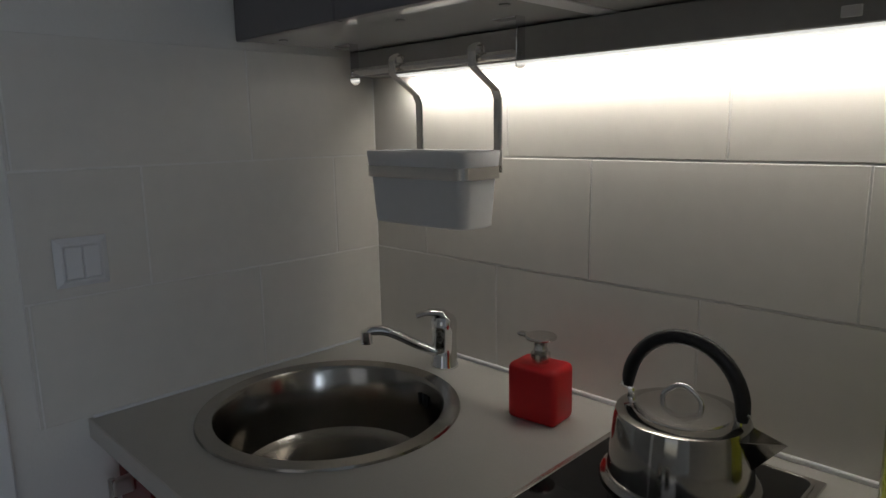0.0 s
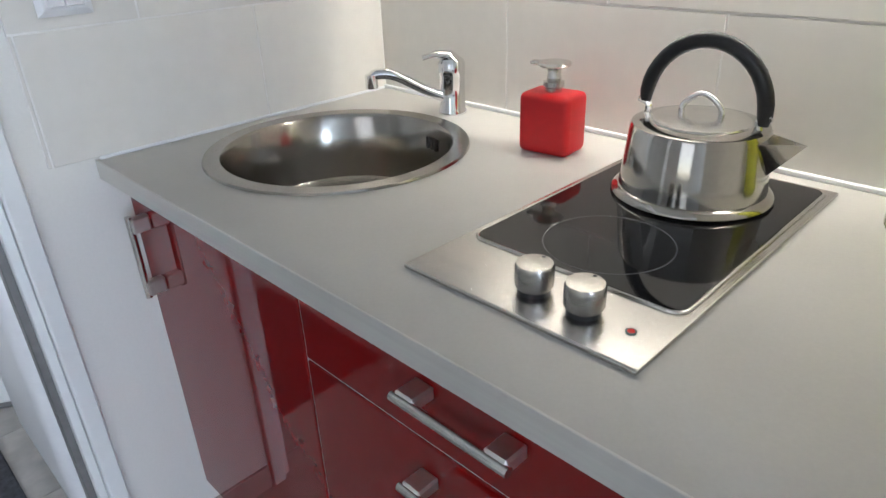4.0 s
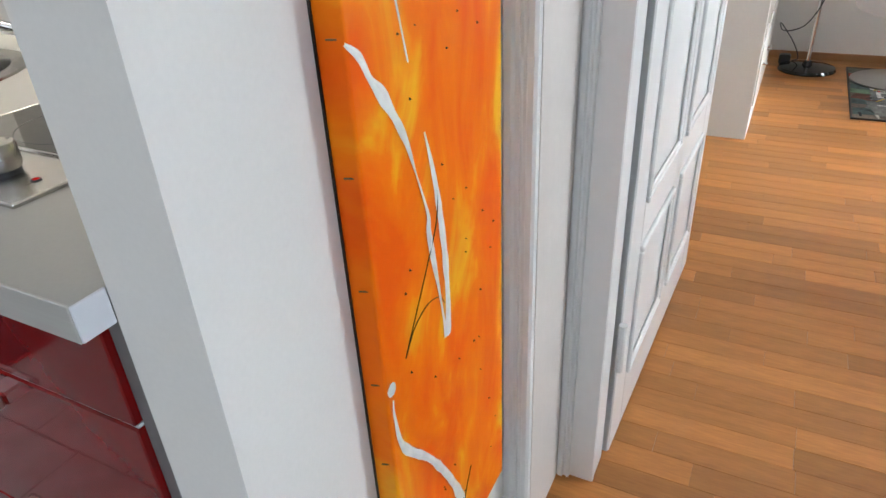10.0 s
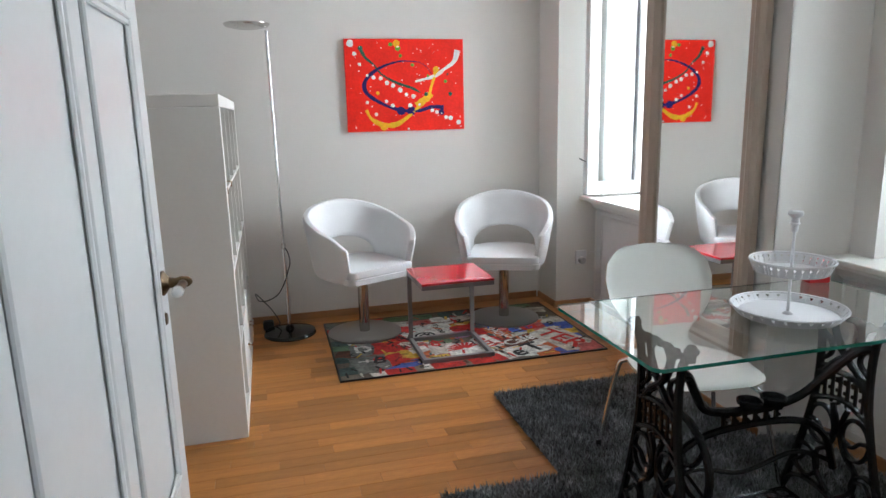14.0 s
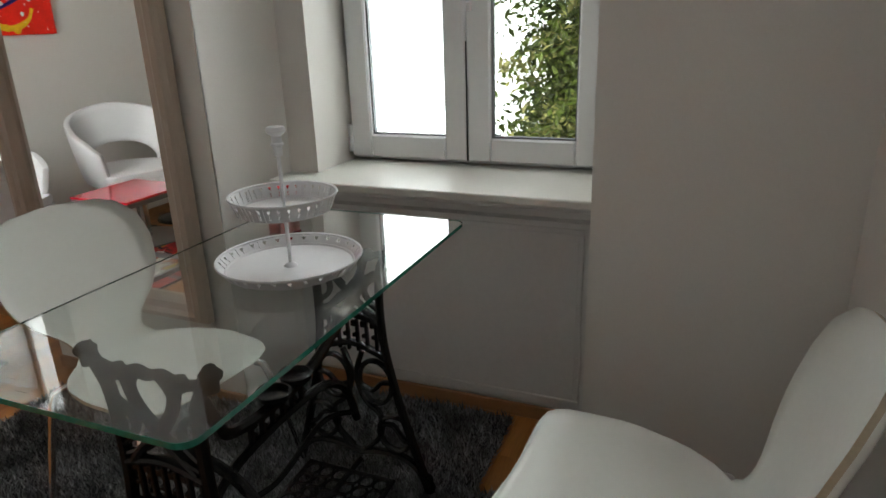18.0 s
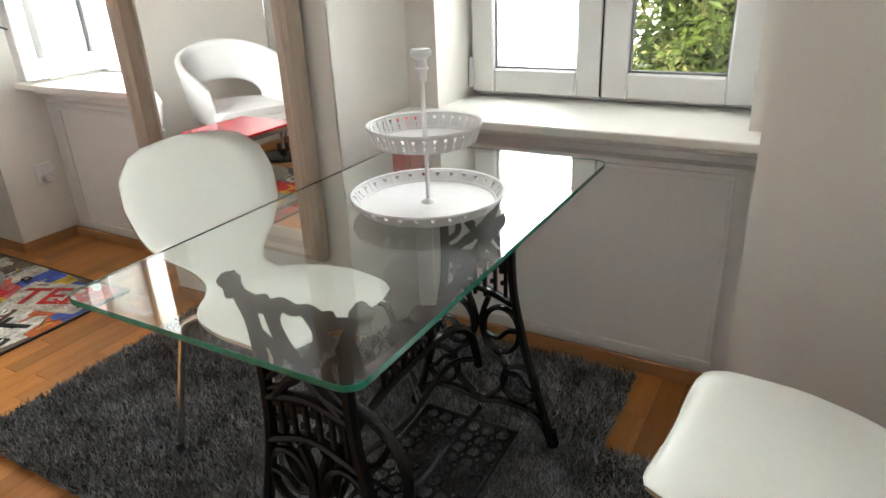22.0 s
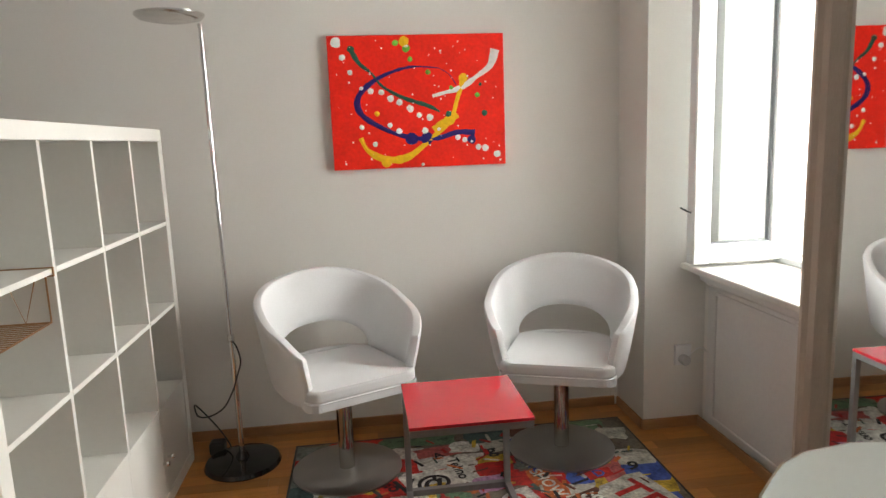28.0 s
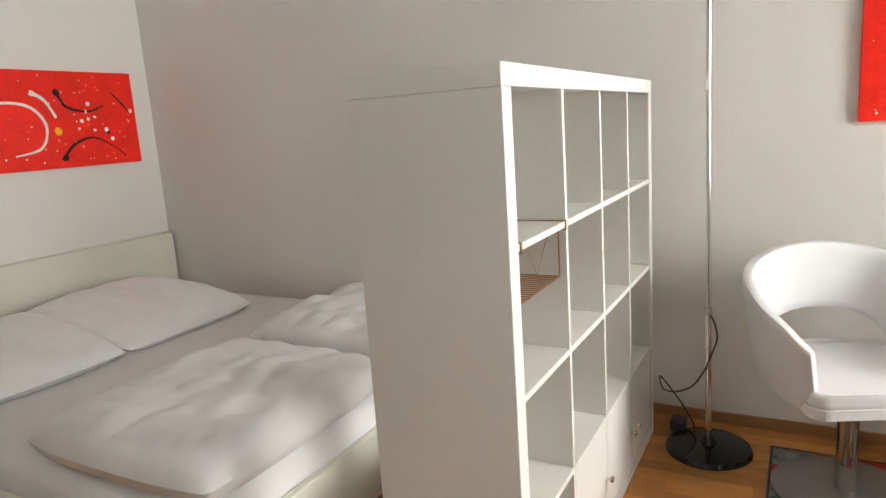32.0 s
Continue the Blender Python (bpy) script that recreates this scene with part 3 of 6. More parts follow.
def tree(m, seed, height, spread):
    rnd = random.Random(seed)
    t = thing("tree", "leafy green deciduous tree outside the window", "tree", m)
    bm = bmesh.new()
    tube([(0, 0, 0), (0.1, 0.05, height * 0.4), (0.0, 0.1, height * 0.75), (0.1, 0, height)], [0.22, 0.16, 0.08, 0.03], 10, bm)
    tips = []
    for i in range(110):
        f = rnd.random()
        z = height * (0.58 + 0.38 * f)
        a = rnd.random() * 6.28
        r = spread * (0.72 + 0.28 * rnd.random()) * (1 - 0.55 * f ** 3)
        e = Vector((r * math.cos(a), r * math.sin(a), z + 0.35 * r * rnd.random()))
        tube([(0, 0, z - 0.3), (e.x * 0.5, e.y * 0.5, z + 0.1), e], [0.06, 0.04, 0.012], 6, bm)
        tips += [e, Vector((0, 0, z)).lerp(e, 0.8), Vector((0, 0, z)).lerp(e, 0.5)]
    part("trunk", bm, M_BARK, t)
    for name, material, n in (("crown", M_LEAF, 270000), ("blossom", M_LEAF2, 120000)):
        light = name == "blossom"
        heads = [e + Vector((rnd.gauss(0, 0.3), rnd.gauss(0, 0.3), rnd.gauss(0.05, 0.3))) for e in tips for _ in range(3 if light else 4)]
        vs, fs = [], []
        for i in range(n):
            g = 0.15 if light else 0.23
            c = rnd.choice(heads) + Vector((rnd.gauss(0, g), rnd.gauss(0, g), rnd.gauss(0, g * 0.62)))
            q = Euler((rnd.gauss(0, 0.6), rnd.gauss(-0.5, 0.6), 0)).to_matrix() @ Euler((0, 0, rnd.random() * 6.28)).to_matrix()
            l = 0.034 + 0.036 * rnd.random()
            k = len(vs)
            for u in ((-0.9, 0, 0), (0, -0.42, 0.12), (1.1, 0, -0.1), (0, 0.42, 0.12)):
                vs.append(c + q @ (Vector(u) * l))
            fs.append((k, k + 1, k + 2, k + 3))
        me = bpy.data.meshes.new(name)
        me.from_pydata(vs, [], fs)
        me.materials.append(material)
        ob = new(name, me)
        ob.parent = t
        tagged(ob, "yellowish leaf clusters" if light else "green leaves", kind="stuff")
    return t


tree(pose(7.9, 1.4, -14), 3, 19.5, 1.5)

# ---- kitchen ----
wt = thing("worktop", "pale grey laminate kitchen worktop with a round sink cut-out", "worktop")
SX, SY, SR = -0.93, 0.684, 0.218
bm = bmesh.new()
N = 64
x0, x1, y0, y1 = KX, -0.002, CF, KY


def rim(i):
    a = 2 * math.pi * i / N
    c, s_ = math.cos(a), math.sin(a)
    k = min(((x1 if c > 0 else x0) - SX) / c if abs(c) > 1e-9 else 9, ((y1 if s_ > 0 else y0) - SY) / s_ if abs(s_) > 1e-9 else 9)
    return (SX + SR * c, SY + SR * s_), (SX + k * c, SY + k * s_)


ring = [rim(i) for i in range(N)]
corner = {}
for z in (CZ, CZ - 0.034):
    inn = [bm.verts.new((*a, z)) for a, b in ring]
    out = [bm.verts.new((*b, z)) for a, b in ring]
    for i in range(N):
        j = (i + 1) % N
        q = [inn[i], out[i], out[j], inn[j]]
        (ax, ay), (bx, by) = ring[i][1], ring[j][1]
        if abs(ax - bx) > 1e-6 and abs(ay - by) > 1e-6:
            cx = x0 if min(ax, bx) < x0 + 1e-6 else x1
            cy = y0 if min(ay, by) < y0 + 1e-6 else y1
            v = bm.verts.new((cx, cy, z))
            corner.setdefault(i, []).append(v)
            q = [inn[i], out[i], v, out[j], inn[j]]
        bm.faces.new(q)
    corner.setdefault("in", []).append(inn)
a, b = corner["in"]
for i in range(N):
    bm.faces.new((a[i], a[(i + 1) % N], b[(i + 1) % N], b[i]))
part("top", bm, M_COUNTER, wt)
part("front_edge", cbox(x0, x1, CF - 0.003, CF + 0.0, CZ - 0.035, CZ + 0.0005, 0.0008), M_EDGE, wt, "grey aluminium-look front edge")
part("end_cap", cbox(x1, x1 + 0.003, CF - 0.002, 0.394, CZ - 0.034, CZ, 0.0008), M_WHITEPLASTIC, wt, "white end cap")
part("sealing_strip", boxes((KX + 0.001, -0.001, KY - 0.012, KY - 0.004, CZ, CZ + 0.008), (KX + 0.003, KX + 0.008, CF + 0.004, KY - 0.013, CZ, CZ + 0.006), bevel=0.0015), M_WHITEPLASTIC, wt)

snk = thing("sink", "round stainless steel sink bowl set into the worktop", "sink", pose(SX, SY, CZ))
part("bowl", lathe([(0.235, 0.001), (0.233, 0.005), (0.205, 0.004), (0.2, -0.004), (0.195, -0.08), (0.185, -0.125), (0.15, -0.148), (0.05, -0.152), (0.0, -0.154), (0.0, -0.158), (0.15, -0.153), (0.19, -0.128), (0.2, -0.08), (0.205, -0.006), (0.235, -0.0005)], 64), M_SINK, snk, smooth=True)
part("drain", lathe([(0.0, -0.149), (0.035, -0.149), (0.045, -0.1505), (0.045, -0.1535), (0, -0.1535)], 32), M_CHROME, snk, smooth=True)
for k in (-1, 0, 1):
    part("overflow_slot", cbox(-0.004, 0.004, -0.003, 0.001, -0.012, 0.012, 0.001), M_DARK, snk, at=pose(0.196 * math.cos(radians(78 + 4 * k)), 0.196 * math.sin(radians(78 + 4 * k)), -0.035, 0, 0, 78 + 4 * k - 90))
fc = thing("faucet", "chrome single-lever kitchen faucet with a long spout", "faucet", pose(-0.926, 0.974, CZ, 0, 0, 0))
part("body", lathe([(0, 0), (0.029, 0), (0.029, 0.006), (0.026, 0.01), (0.0255, 0.075), (0.027, 0.079), (0.027, 0.1), (0.022, 0.109), (0, 0.112)], 32), M_CHROME, fc, smooth=True)
part("spout", tube(spline([(0, -0.01, 0.03), (-0.028, -0.045, 0.05), (-0.062, -0.095, 0.083), (-0.084, -0.122, 0.088), (-0.091, -0.132, 0.082)], 6), 0.0105, 14), M_CHROME, fc, smooth=True)
part("aerator", lathe([(0, 0), (0.0125, 0), (0.0125, 0.026), (0, 0.026)], 20), M_CHROME, fc, smooth=True, at=pose(-0.092, -0.133, 0.062))
part("lever", tube(spline([(0.012, 0.005, 0.102), (0.0, -0.006, 0.116), (-0.018, -0.025, 0.118), (-0.036, -0.045, 0.112)], 5), [0.018] * 6 + [0.014] * 5 + [0.01] * 5, 12, flat=0.55), M_CHROME, fc, smooth=True)

sp = thing("soap_dispenser", "square red soap dispenser with a steel pump", "soap dispenser", pose(-0.628, 0.906, CZ, 0, 0, 6))
part("body", cbox(-0.047, 0.047, -0.034, 0.034, 0, 0.1, 0.011, 4), M_SOAP, sp, smooth=True)
part("collar", lathe([(0, 0.094), (0.014, 0.094), (0.014, 0.106), (0.017, 0.108), (0.017, 0.116), (0.0105, 0.118), (0.0125, 0.122), (0.0105, 0.126), (0.0115, 0.137), (0, 0.137)], 24), M_STEEL, sp, smooth=True)
part("pump_head", lathe([(0, 0.136), (0.014, 0.136), (0.026, 0.141), (0.0275, 0.144), (0.026, 0.147), (0, 0.148)], 32), M_STEEL, sp, smooth=True)
part("nozzle", cbox(-0.044, -0.01, -0.0075, 0.0075, 0.139, 0.1465, 0.003), M_STEEL, sp)

hob = thing("hob", "two-zone black glass hob with a steel rim", "hob", pose(-0.355, 0.727, CZ))
part("frame", cbox(-0.15, 0.15, -0.272, 0.262, 0.0, 0.006, 0.002, 2), M_STEEL, hob)
part("glass_plate", slab(rounded(-0.136, 0.136, -0.165, 0.248, 0.016, 6), 0.0045), M_BLACKGLASS, hob, at=pose(0, 0, 0.004))
part("glass_rim", tube([(x, y, 0.0068) for x, y in rounded(-0.1385, 0.1385, -0.1675, 0.2505, 0.018, 6)], 0.0026, 8, closed=True), M_STEEL, hob, "polished steel rim round the glass", smooth=True)
for cy, r in ((-0.078, 0.078), (0.13, 0.072)):
    part("zone_ring", lathe([(r - 0.0007, 0.0085), (r - 0.0007, 0.0088), (r, 0.0088), (r, 0.0085)], 64, close=True), M_RINGMARK, hob, at=pose(0, cy, 0))
for kx in (0.0, 0.062):
    k = part("knob", lathe([(0, 0.012), (0.019, 0.012), (0.021, 0.016), (0.021, 0.036), (0.0195, 0.04), (0, 0.041)], 32), M_KNOB, hob, smooth=True, at=pose(kx, -0.222, 0.0))
    part("skirt", lathe([(0, 0.006), (0.018, 0.006), (0.018, 0.013), (0, 0.013)], 32), M_BLACKPLASTIC, k)
    part("pointer_mark", cbox(-0.0018, 0.0018, 0.0145, 0.0175, 0.0398, 0.0406), M_BLACKPLASTIC, k)
lens = part("indicator_lamp", lathe([(0, 0.006), (0.0042, 0.006), (0.0036, 0.0074), (0, 0.0078)], 20), M_RUBY, hob, at=pose(0.115, -0.222, 0))
part("bezel", lathe([(0.0042, 0.0061), (0.0058, 0.0061), (0.0056, 0.0072), (0.0042, 0.0074)], 20, close=True), M_BLACKPLASTIC, lens)

kt = thing("kettle", "stainless steel stovetop kettle with a black bow handle", "kettle", pose(-0.357, 0.859, CZ + 0.009, 0, 0, 3))
part("body", lathe([(0, 0.012), (0.0975, 0.012), (0.0965, 0.02), (0.0895, 0.092), (0.087, 0.0975), (0.08, 0.1), (0.064, 0.101), (0, 0.101)], 56), M_KETTLE, kt, "polished steel", smooth=True)
part("base_flange", lathe([(0, 0.0), (0.105, 0.0), (0.1075, 0.003), (0.106, 0.007), (0.1, 0.011), (0.097, 0.0125), (0, 0.0125)], 56), M_KETTLE, kt, smooth=True)
part("lid", lathe([(0, 0.108), (0.04, 0.107), (0.064, 0.103), (0.066, 0.1), (0, 0.1)], 48), M_STEEL, kt, smooth=True)
part("lid_loop", tube(spline([(-0.025, 0, 0.1), (-0.024, 0, 0.12), (0, 0, 0.136), (0.024, 0, 0.12), (0.025, 0, 0.1)], 6), 0.004, 10), M_CHROME, kt, smooth=True, at=pose(0, 0, 0, 0, 0, 5))
bow = [(0.079 * math.cos(radians(a)), 0, 0.118 + 0.085 * math.sin(radians(a))) for a in range(-8, 190, 9)]
part("handle", tube(bow, [0.0075, 0.0098] + [0.0105] * (len(bow) - 4) + [0.0098, 0.0075], 14, flat=0.78, up=(0, 1, 0)), M_BLACKPLASTIC, kt, "black bow handle", smooth=True)
for sx in (-1, 1):
    part("handle_bracket", tube(spline([(sx * 0.075, 0, 0.096), (sx * 0.074, 0, 0.112), (sx * 0.088, 0, 0.118)], 4), 0.005, 8), M_CHROME, kt, smooth=True)
bm = bmesh.new()
tip = Vector((0.134, 0, 0.0905))
for k, inset in ((1, 0.0), (-1, 0.0016)):
    a, b, c = Vector((0.078, -0.033 + inset, 0.09)), Vector((0.078, 0.033 - inset, 0.09)), Vector((0.088, 0, 0.036 + 1.6 * inset))
    va, vb, vc, vt = [bm.verts.new(q) for q in (a, b, c, tip - Vector((2.2 * inset, 0, 0)))]
    for q in ((va, vt, vc), (vb, vc, vt)):
        bm.faces.new(q[::k])
    if k > 0:
        outer = (va, vt, vb)
    else:
        for p, q, r, o in ((outer[0], outer[1], vt, va), (outer[1], outer[2], vb, vt)):
            bm.faces.new((p, q, r, o))
part("spout", bm, M_KETTLE, kt, "open pouring lip")

bt = thing("bottle", "yellow glass bottle standing on the worktop", "bottle", pose(-0.086, 0.928, CZ))
part("body", lathe([(0, 0), (0.045, 0), (0.05, 0.008), (0.05, 0.2), (0.04, 0.24), (0.017, 0.27), (0.016, 0.33), (0.0145, 0.33), (0.0155, 0.269), (0.0385, 0.239), (0.0485, 0.2), (0.0485, 0.01), (0.044, 0.003), (0, 0.003)], 32), M_YELLOW, bt, smooth=True)

# base units
def bow_handle(parent, m, length=0.163):
    h = part("handle", tube([(-length / 2, -0.034, 0), (length / 2, -0.034, 0)], 0.0062, 14), M_STEEL, parent, "brushed steel bar handle", smooth=True)
    h.matrix_basis = m
    for s_ in (-1, 1):
        part("foot", cbox(s_ * (length / 2 - 0.018) - 0.015, s_ * (length / 2 - 0.018) + 0.015, -0.034, 0, -0.009, 0.009, 0.003), M_FOOT, h)


cab = thing("base_cabinet", "glossy dark red base cabinet with a hinged door", "cabinet")
part("body", boxes((KX + 0.002, KX + 0.02, 0.425, KY - 0.004, 0.12, CZ - 0.039), (-0.68, -0.664, 0.425, KY - 0.004, 0.12, CZ - 0.039), (KX + 0.02, -0.68, 0.425, KY - 0.004, 0.12, 0.138), (KX + 0.02, -0.68, KY - 0.014, KY - 0.004, 0.138, CZ - 0.039)), M_CARCASS, cab)
d = part("door", cbox(KX + 0.004, -0.666, 0.402, 0.422, 0.14, CZ - 0.04, 0.0015), M_RED, cab, "glossy dark red door")
bow_handle(d, pose(-1.138, 0.402, 0.762, 0, 90, 0))
drw = thing("drawer_cabinet", "glossy dark red base cabinet with three drawers", "cabinet")
part("body", boxes((-0.662, -0.048, 0.425, KY - 0.004, 0.12, CZ - 0.039)), M_CARCASS, drw)
for z0, z1, hz in ((0.759, CZ - 0.04, 0.839), (0.485, 0.755, 0.705), (0.14, 0.481, 0.426)):
    d = part("drawer_front", cbox(-0.661, -0.045, 0.402, 0.422, z0, z1, 0.0015), M_RED, drw, "glossy dark red front")
    bow_handle(d, pose(-0.356, 0.402, hz))
part("gap_strip", boxes((-0.6655, -0.6615, 0.405, 0.4249, 0.14, CZ - 0.04), (-0.6612, -0.045, 0.405, 0.4249, 0.7552, 0.7588), (-0.6612, -0.045, 0.405, 0.4249, 0.4812, 0.4848)), M_PANEL, drw, "pale gap between the fronts")
# shade of the gap beside the stub wall, put in as a dark strip
part("shadow_gap_strip", cbox(-0.043, -0.002, 0.41, 0.43, 0.0, CZ - 0.04), M_GREYMETAL, drw, "dark grey strip drawn as the shadow gap")
part("plinth", cbox(KX + 0.01, -0.044, 0.445, 0.46, 0, 0.118), M_PLINTH, drw, "grey recessed plinth")

# wall unit, tube lamp, hanging rail
up = thing("wall_cabinet", "grey kitchen wall cabinet with a glossy white underside", "cabinet")
M_UPFRONT = mat("dark_grey_front", (0.16, 0.15, 0.16), 0.35, var=0.03)
UZ, UF = 1.603, 0.695
part("body", cbox(KX + 0.002, -0.002, UF + 0.024, KY - 0.006, UZ + 0.018, 2.25), M_CARCASS, up, "pale grey carcass")
for a, b in ((KX + 0.002, -0.566), (-0.562, -0.002)):
    part("bottom_panel", cbox(a, b, UF + 0.024, KY - 0.006, UZ, UZ + 0.016, 0.001), M_UNDERSIDE, up, "glossy white underside")
part("seam_rail", cbox(-0.585, -0.545, UF + 0.03, KY - 0.03, UZ - 0.003, UZ - 0.0005, 0.001), M_WHITEPLASTIC, up)
for x, y in ((-1.138, 0.76), (-0.82, 0.78), (-0.624, 0.806), (-0.5, 0.8), (-0.2, 0.78)):
    part("cover_cap", lathe([(0, -0.0025), (0.008, -0.0025), (0.009, -0.0005), (0, -0.0005)], 14), M_GREYMETAL, up, at=pose(x, y, UZ))
for a, w in ((KX + 0.004, 0.318), (KX + 0.325, 0.318), (-0.562, 0.279), (-0.28, 0.276)):
    part("door", cbox(a, a + w, UF, UF + 0.021, UZ - 0.002, 2.25, 0.002), M_UPFRONT, up, "dark grey front")
tl = thing("tube_lamp", "slim grey under-cabinet light profile, switched on", "lamp")
part("housing", cbox(KX + 0.02, -0.02, KY - 0.06, KY - 0.0065, 1.544, UZ - 0.0035, 0.002), M_GREYPROFILE, tl, "grey aluminium profile")
part("diffuser", cbox(-1.08, -0.03, KY - 0.052, KY - 0.012, 1.5405, 1.5435, 0.0008), M_TUBE, tl, "lit white diffuser")
part("end_clip", cbox(-0.235, -0.212, KY - 0.065, KY - 0.0605, 1.552, 1.566, 0.001), M_WHITEPLASTIC, tl)
part("cord_cover", cbox(-0.2, -0.02, KY - 0.075, KY - 0.0605, 1.568, UZ - 0.0035, 0.002), M_GREYMETAL, tl)
rl = thing("hanging_rail", "steel utensil rail hung under the wall cabinet", "rail")
part("bar", tube([(-1.098, 0.9, 1.545), (-0.672, 0.9, 1.545)], 0.0078, 14), M_STEEL, rl, smooth=True)
for x in (-1.1, -0.67):
    b = part("bracket", slab([(-0.0105, 0.07), (-0.0105, 0.012)] + [(0.0125 * math.cos(radians(q)), 0.0125 * math.sin(radians(q))) for q in range(190, 352, 20)] + [(0.0105, 0.012), (0.0105, 0.07)], 0.0022), M_CHROME, rl, at=pose(x, 0.9, 1.532, 90, 0, 90))
    part("tab", cbox(-0.0125, 0.0125, 0.0565, 0.0585, -0.05, 0.0, 0.0006), M_CHROME, b, at=pose(0, 0.0115, 0))
    part("screw", lathe([(0, 0), (0.004, 0), (0.003, 0.0015), (0, 0.002)], 12), M_GREYMETAL, b, at=pose(0, 0.012, 0.0022))
bn = thing("hanging_bin", "small white plastic bin hung from the rail by two hooks", "container", pose(-0.878, 0.898, 1.252) @ Matrix.Diagonal((1.05, 1, 1.07, 1)))
bm = bmesh.new()
lv = []
for z, dx, dy in ((0.0, 0.112, 0.04), (0.003, 0.116, 0.044), (0.1, 0.1215, 0.0495), (0.103, 0.125, 0.053), (0.126, 0.1275, 0.055), (0.128, 0.1265, 0.054), (0.127, 0.1215, 0.049), (0.006, 0.112, 0.04)):
    lv.append([bm.verts.new((x, y, z)) for x, y in rounded(-dx, dx, -dy, dy, 0.02, 7)])
for a, b in zip(lv, lv[1:]):
    for i in range(len(a)):
        bm.faces.new((a[i], a[(i + 1) % len(a)], b[(i + 1) % len(a)], b[i]))
bm.faces.new(lv[0][::-1]), bm.faces.new(lv[-1])
part("bucket", bm, M_WHITEPLASTIC, bn, smooth=True)
bm = bmesh.new()
o, i_ = rounded(-0.1262, 0.1262, -0.0542, 0.0542, 0.021, 7), rounded(-0.122, 0.122, -0.05, 0.05, 0.018, 7)
lv = [[bm.verts.new((x, y, z)) for x, y in q] for q, z in ((o, 0.082), (o, 0.102), (i_, 0.102), (i_, 0.082))]
for a, b in zip(lv, lv[1:] + lv[:1]):
    for i in range(len(a)):
        bm.faces.new((a[i], a[(i + 1) % len(a)], b[(i + 1) % len(a)], b[i]))
part("band", bm, M_STEEL, bn, "steel band", smooth=True)
for x in (-0.085, 0.11):
    part("hook", tube([(x, 0.011, 0.283), (x, 0.009, 0.294), (x, 0.001, 0.2965), (x, -0.009, 0.292), (x, -0.012, 0.283), (x, -0.011, 0.262), (x, 0.05, 0.226), (x, 0.0575, 0.212), (x, 0.0575, 0.09)], 0.0095, 8, flat=0.2, up=(0, 1, 0)), M_STEEL, bn, "flat steel hook")

# ---- doorway ----
dc = structure(thing("door_casing", "white profiled casing and lining of the doorway", "door frame"))
prof = [(0, 0), (0, 0.012), (0.004, 0.016), (0.014, 0.017), (0.018, 0.011), (0.024, 0.01), (0.027, 0.014), (0.03, 0.01), (0.035, 0.01), (0.039, 0.018), (0.048, 0.02), (0.053, 0.016), (0.054, 0)]
for x, s_ in ((STUB + 0.001, 1), (D1 + 0.054, -1)):
    part("casing", sweep(prof, [((x, HALL, z), (s_, 0, 0), (0, -1, 0)) for z in (0.11, DTOP + 0.05)]), M_WOODWORK, dc)
    part("plinth_block", cbox(min(x, x + s_ * 0.054), max(x, x + s_ * 0.054), HALL - 0.022, HALL, 0, 0.11, 0.003), M_WOODWORK, dc)
part("casing", sweep(prof, [((x, HALL, DTOP + 0.052), (0, 0, -1), (0, -1, 0)) for x in (DL - 0.05, D1 + 0.052)]), M_WOODWORK, dc)
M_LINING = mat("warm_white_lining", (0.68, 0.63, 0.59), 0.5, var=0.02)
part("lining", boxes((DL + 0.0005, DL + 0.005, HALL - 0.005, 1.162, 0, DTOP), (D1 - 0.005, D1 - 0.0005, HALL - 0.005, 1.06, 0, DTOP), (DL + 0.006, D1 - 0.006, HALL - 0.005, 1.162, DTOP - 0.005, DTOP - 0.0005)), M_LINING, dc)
prof2 = [(0, 0), (0, 0.02), (0.004, 0.024), (0.012, 0.024), (0.015, 0.018), (0.019, 0.018), (0.022, 0.022), (0.026, 0.02), (0.028, 0.012), (0.078, 0.012), (0.08, 0.008), (0.08, 0)]
part("frame_moulding", sweep(prof2, [((DL + 0.005, 1.18, z), (1, 0, 0), (0, -1, 0)) for z in (0.0, DTOP - 0.006)]), M_WOODWORK, dc)
part("stop", boxes((DL + 0.006, DL + 0.084, 1.18, 1.25, 0, DTOP), (D1 - 0.03, D1 - 0.006, 1.06, 1.078, 0, DTOP), (DL + 0.086, D1 - 0.03, 1.18, 1.25, DTOP - 0.03, DTOP), bevel=0.004), M_WOODWORK, dc)

LEN = 0.93
dl = structure(thing("door_1", "open white panelled wooden door with an old brass lever", "door", pose(D0 + 0.02, 1.262, 0.008, 0, 0, 90 - 1.6)))
bm = bmesh.new()
box(bm, 0, LEN, 0.004, 0.032, 0, 2.06)
for r in ((0, 0.1, 0, 2.06), (LEN - 0.1, LEN, 0, 2.06), (LEN / 2 - 0.04, LEN / 2 + 0.04, 0.13, 1.96), (0.1, LEN - 0.1, 0, 0.16), (0.1, LEN - 0.1, 0.5, 0.6), (0.1, LEN - 0.1, 1.59, 2.06)):
    box(bm, r[0], r[1], 0.0, 0.036, r[2], r[3], 0.003)
part("leaf", bm, M_WOODWORK, dl)
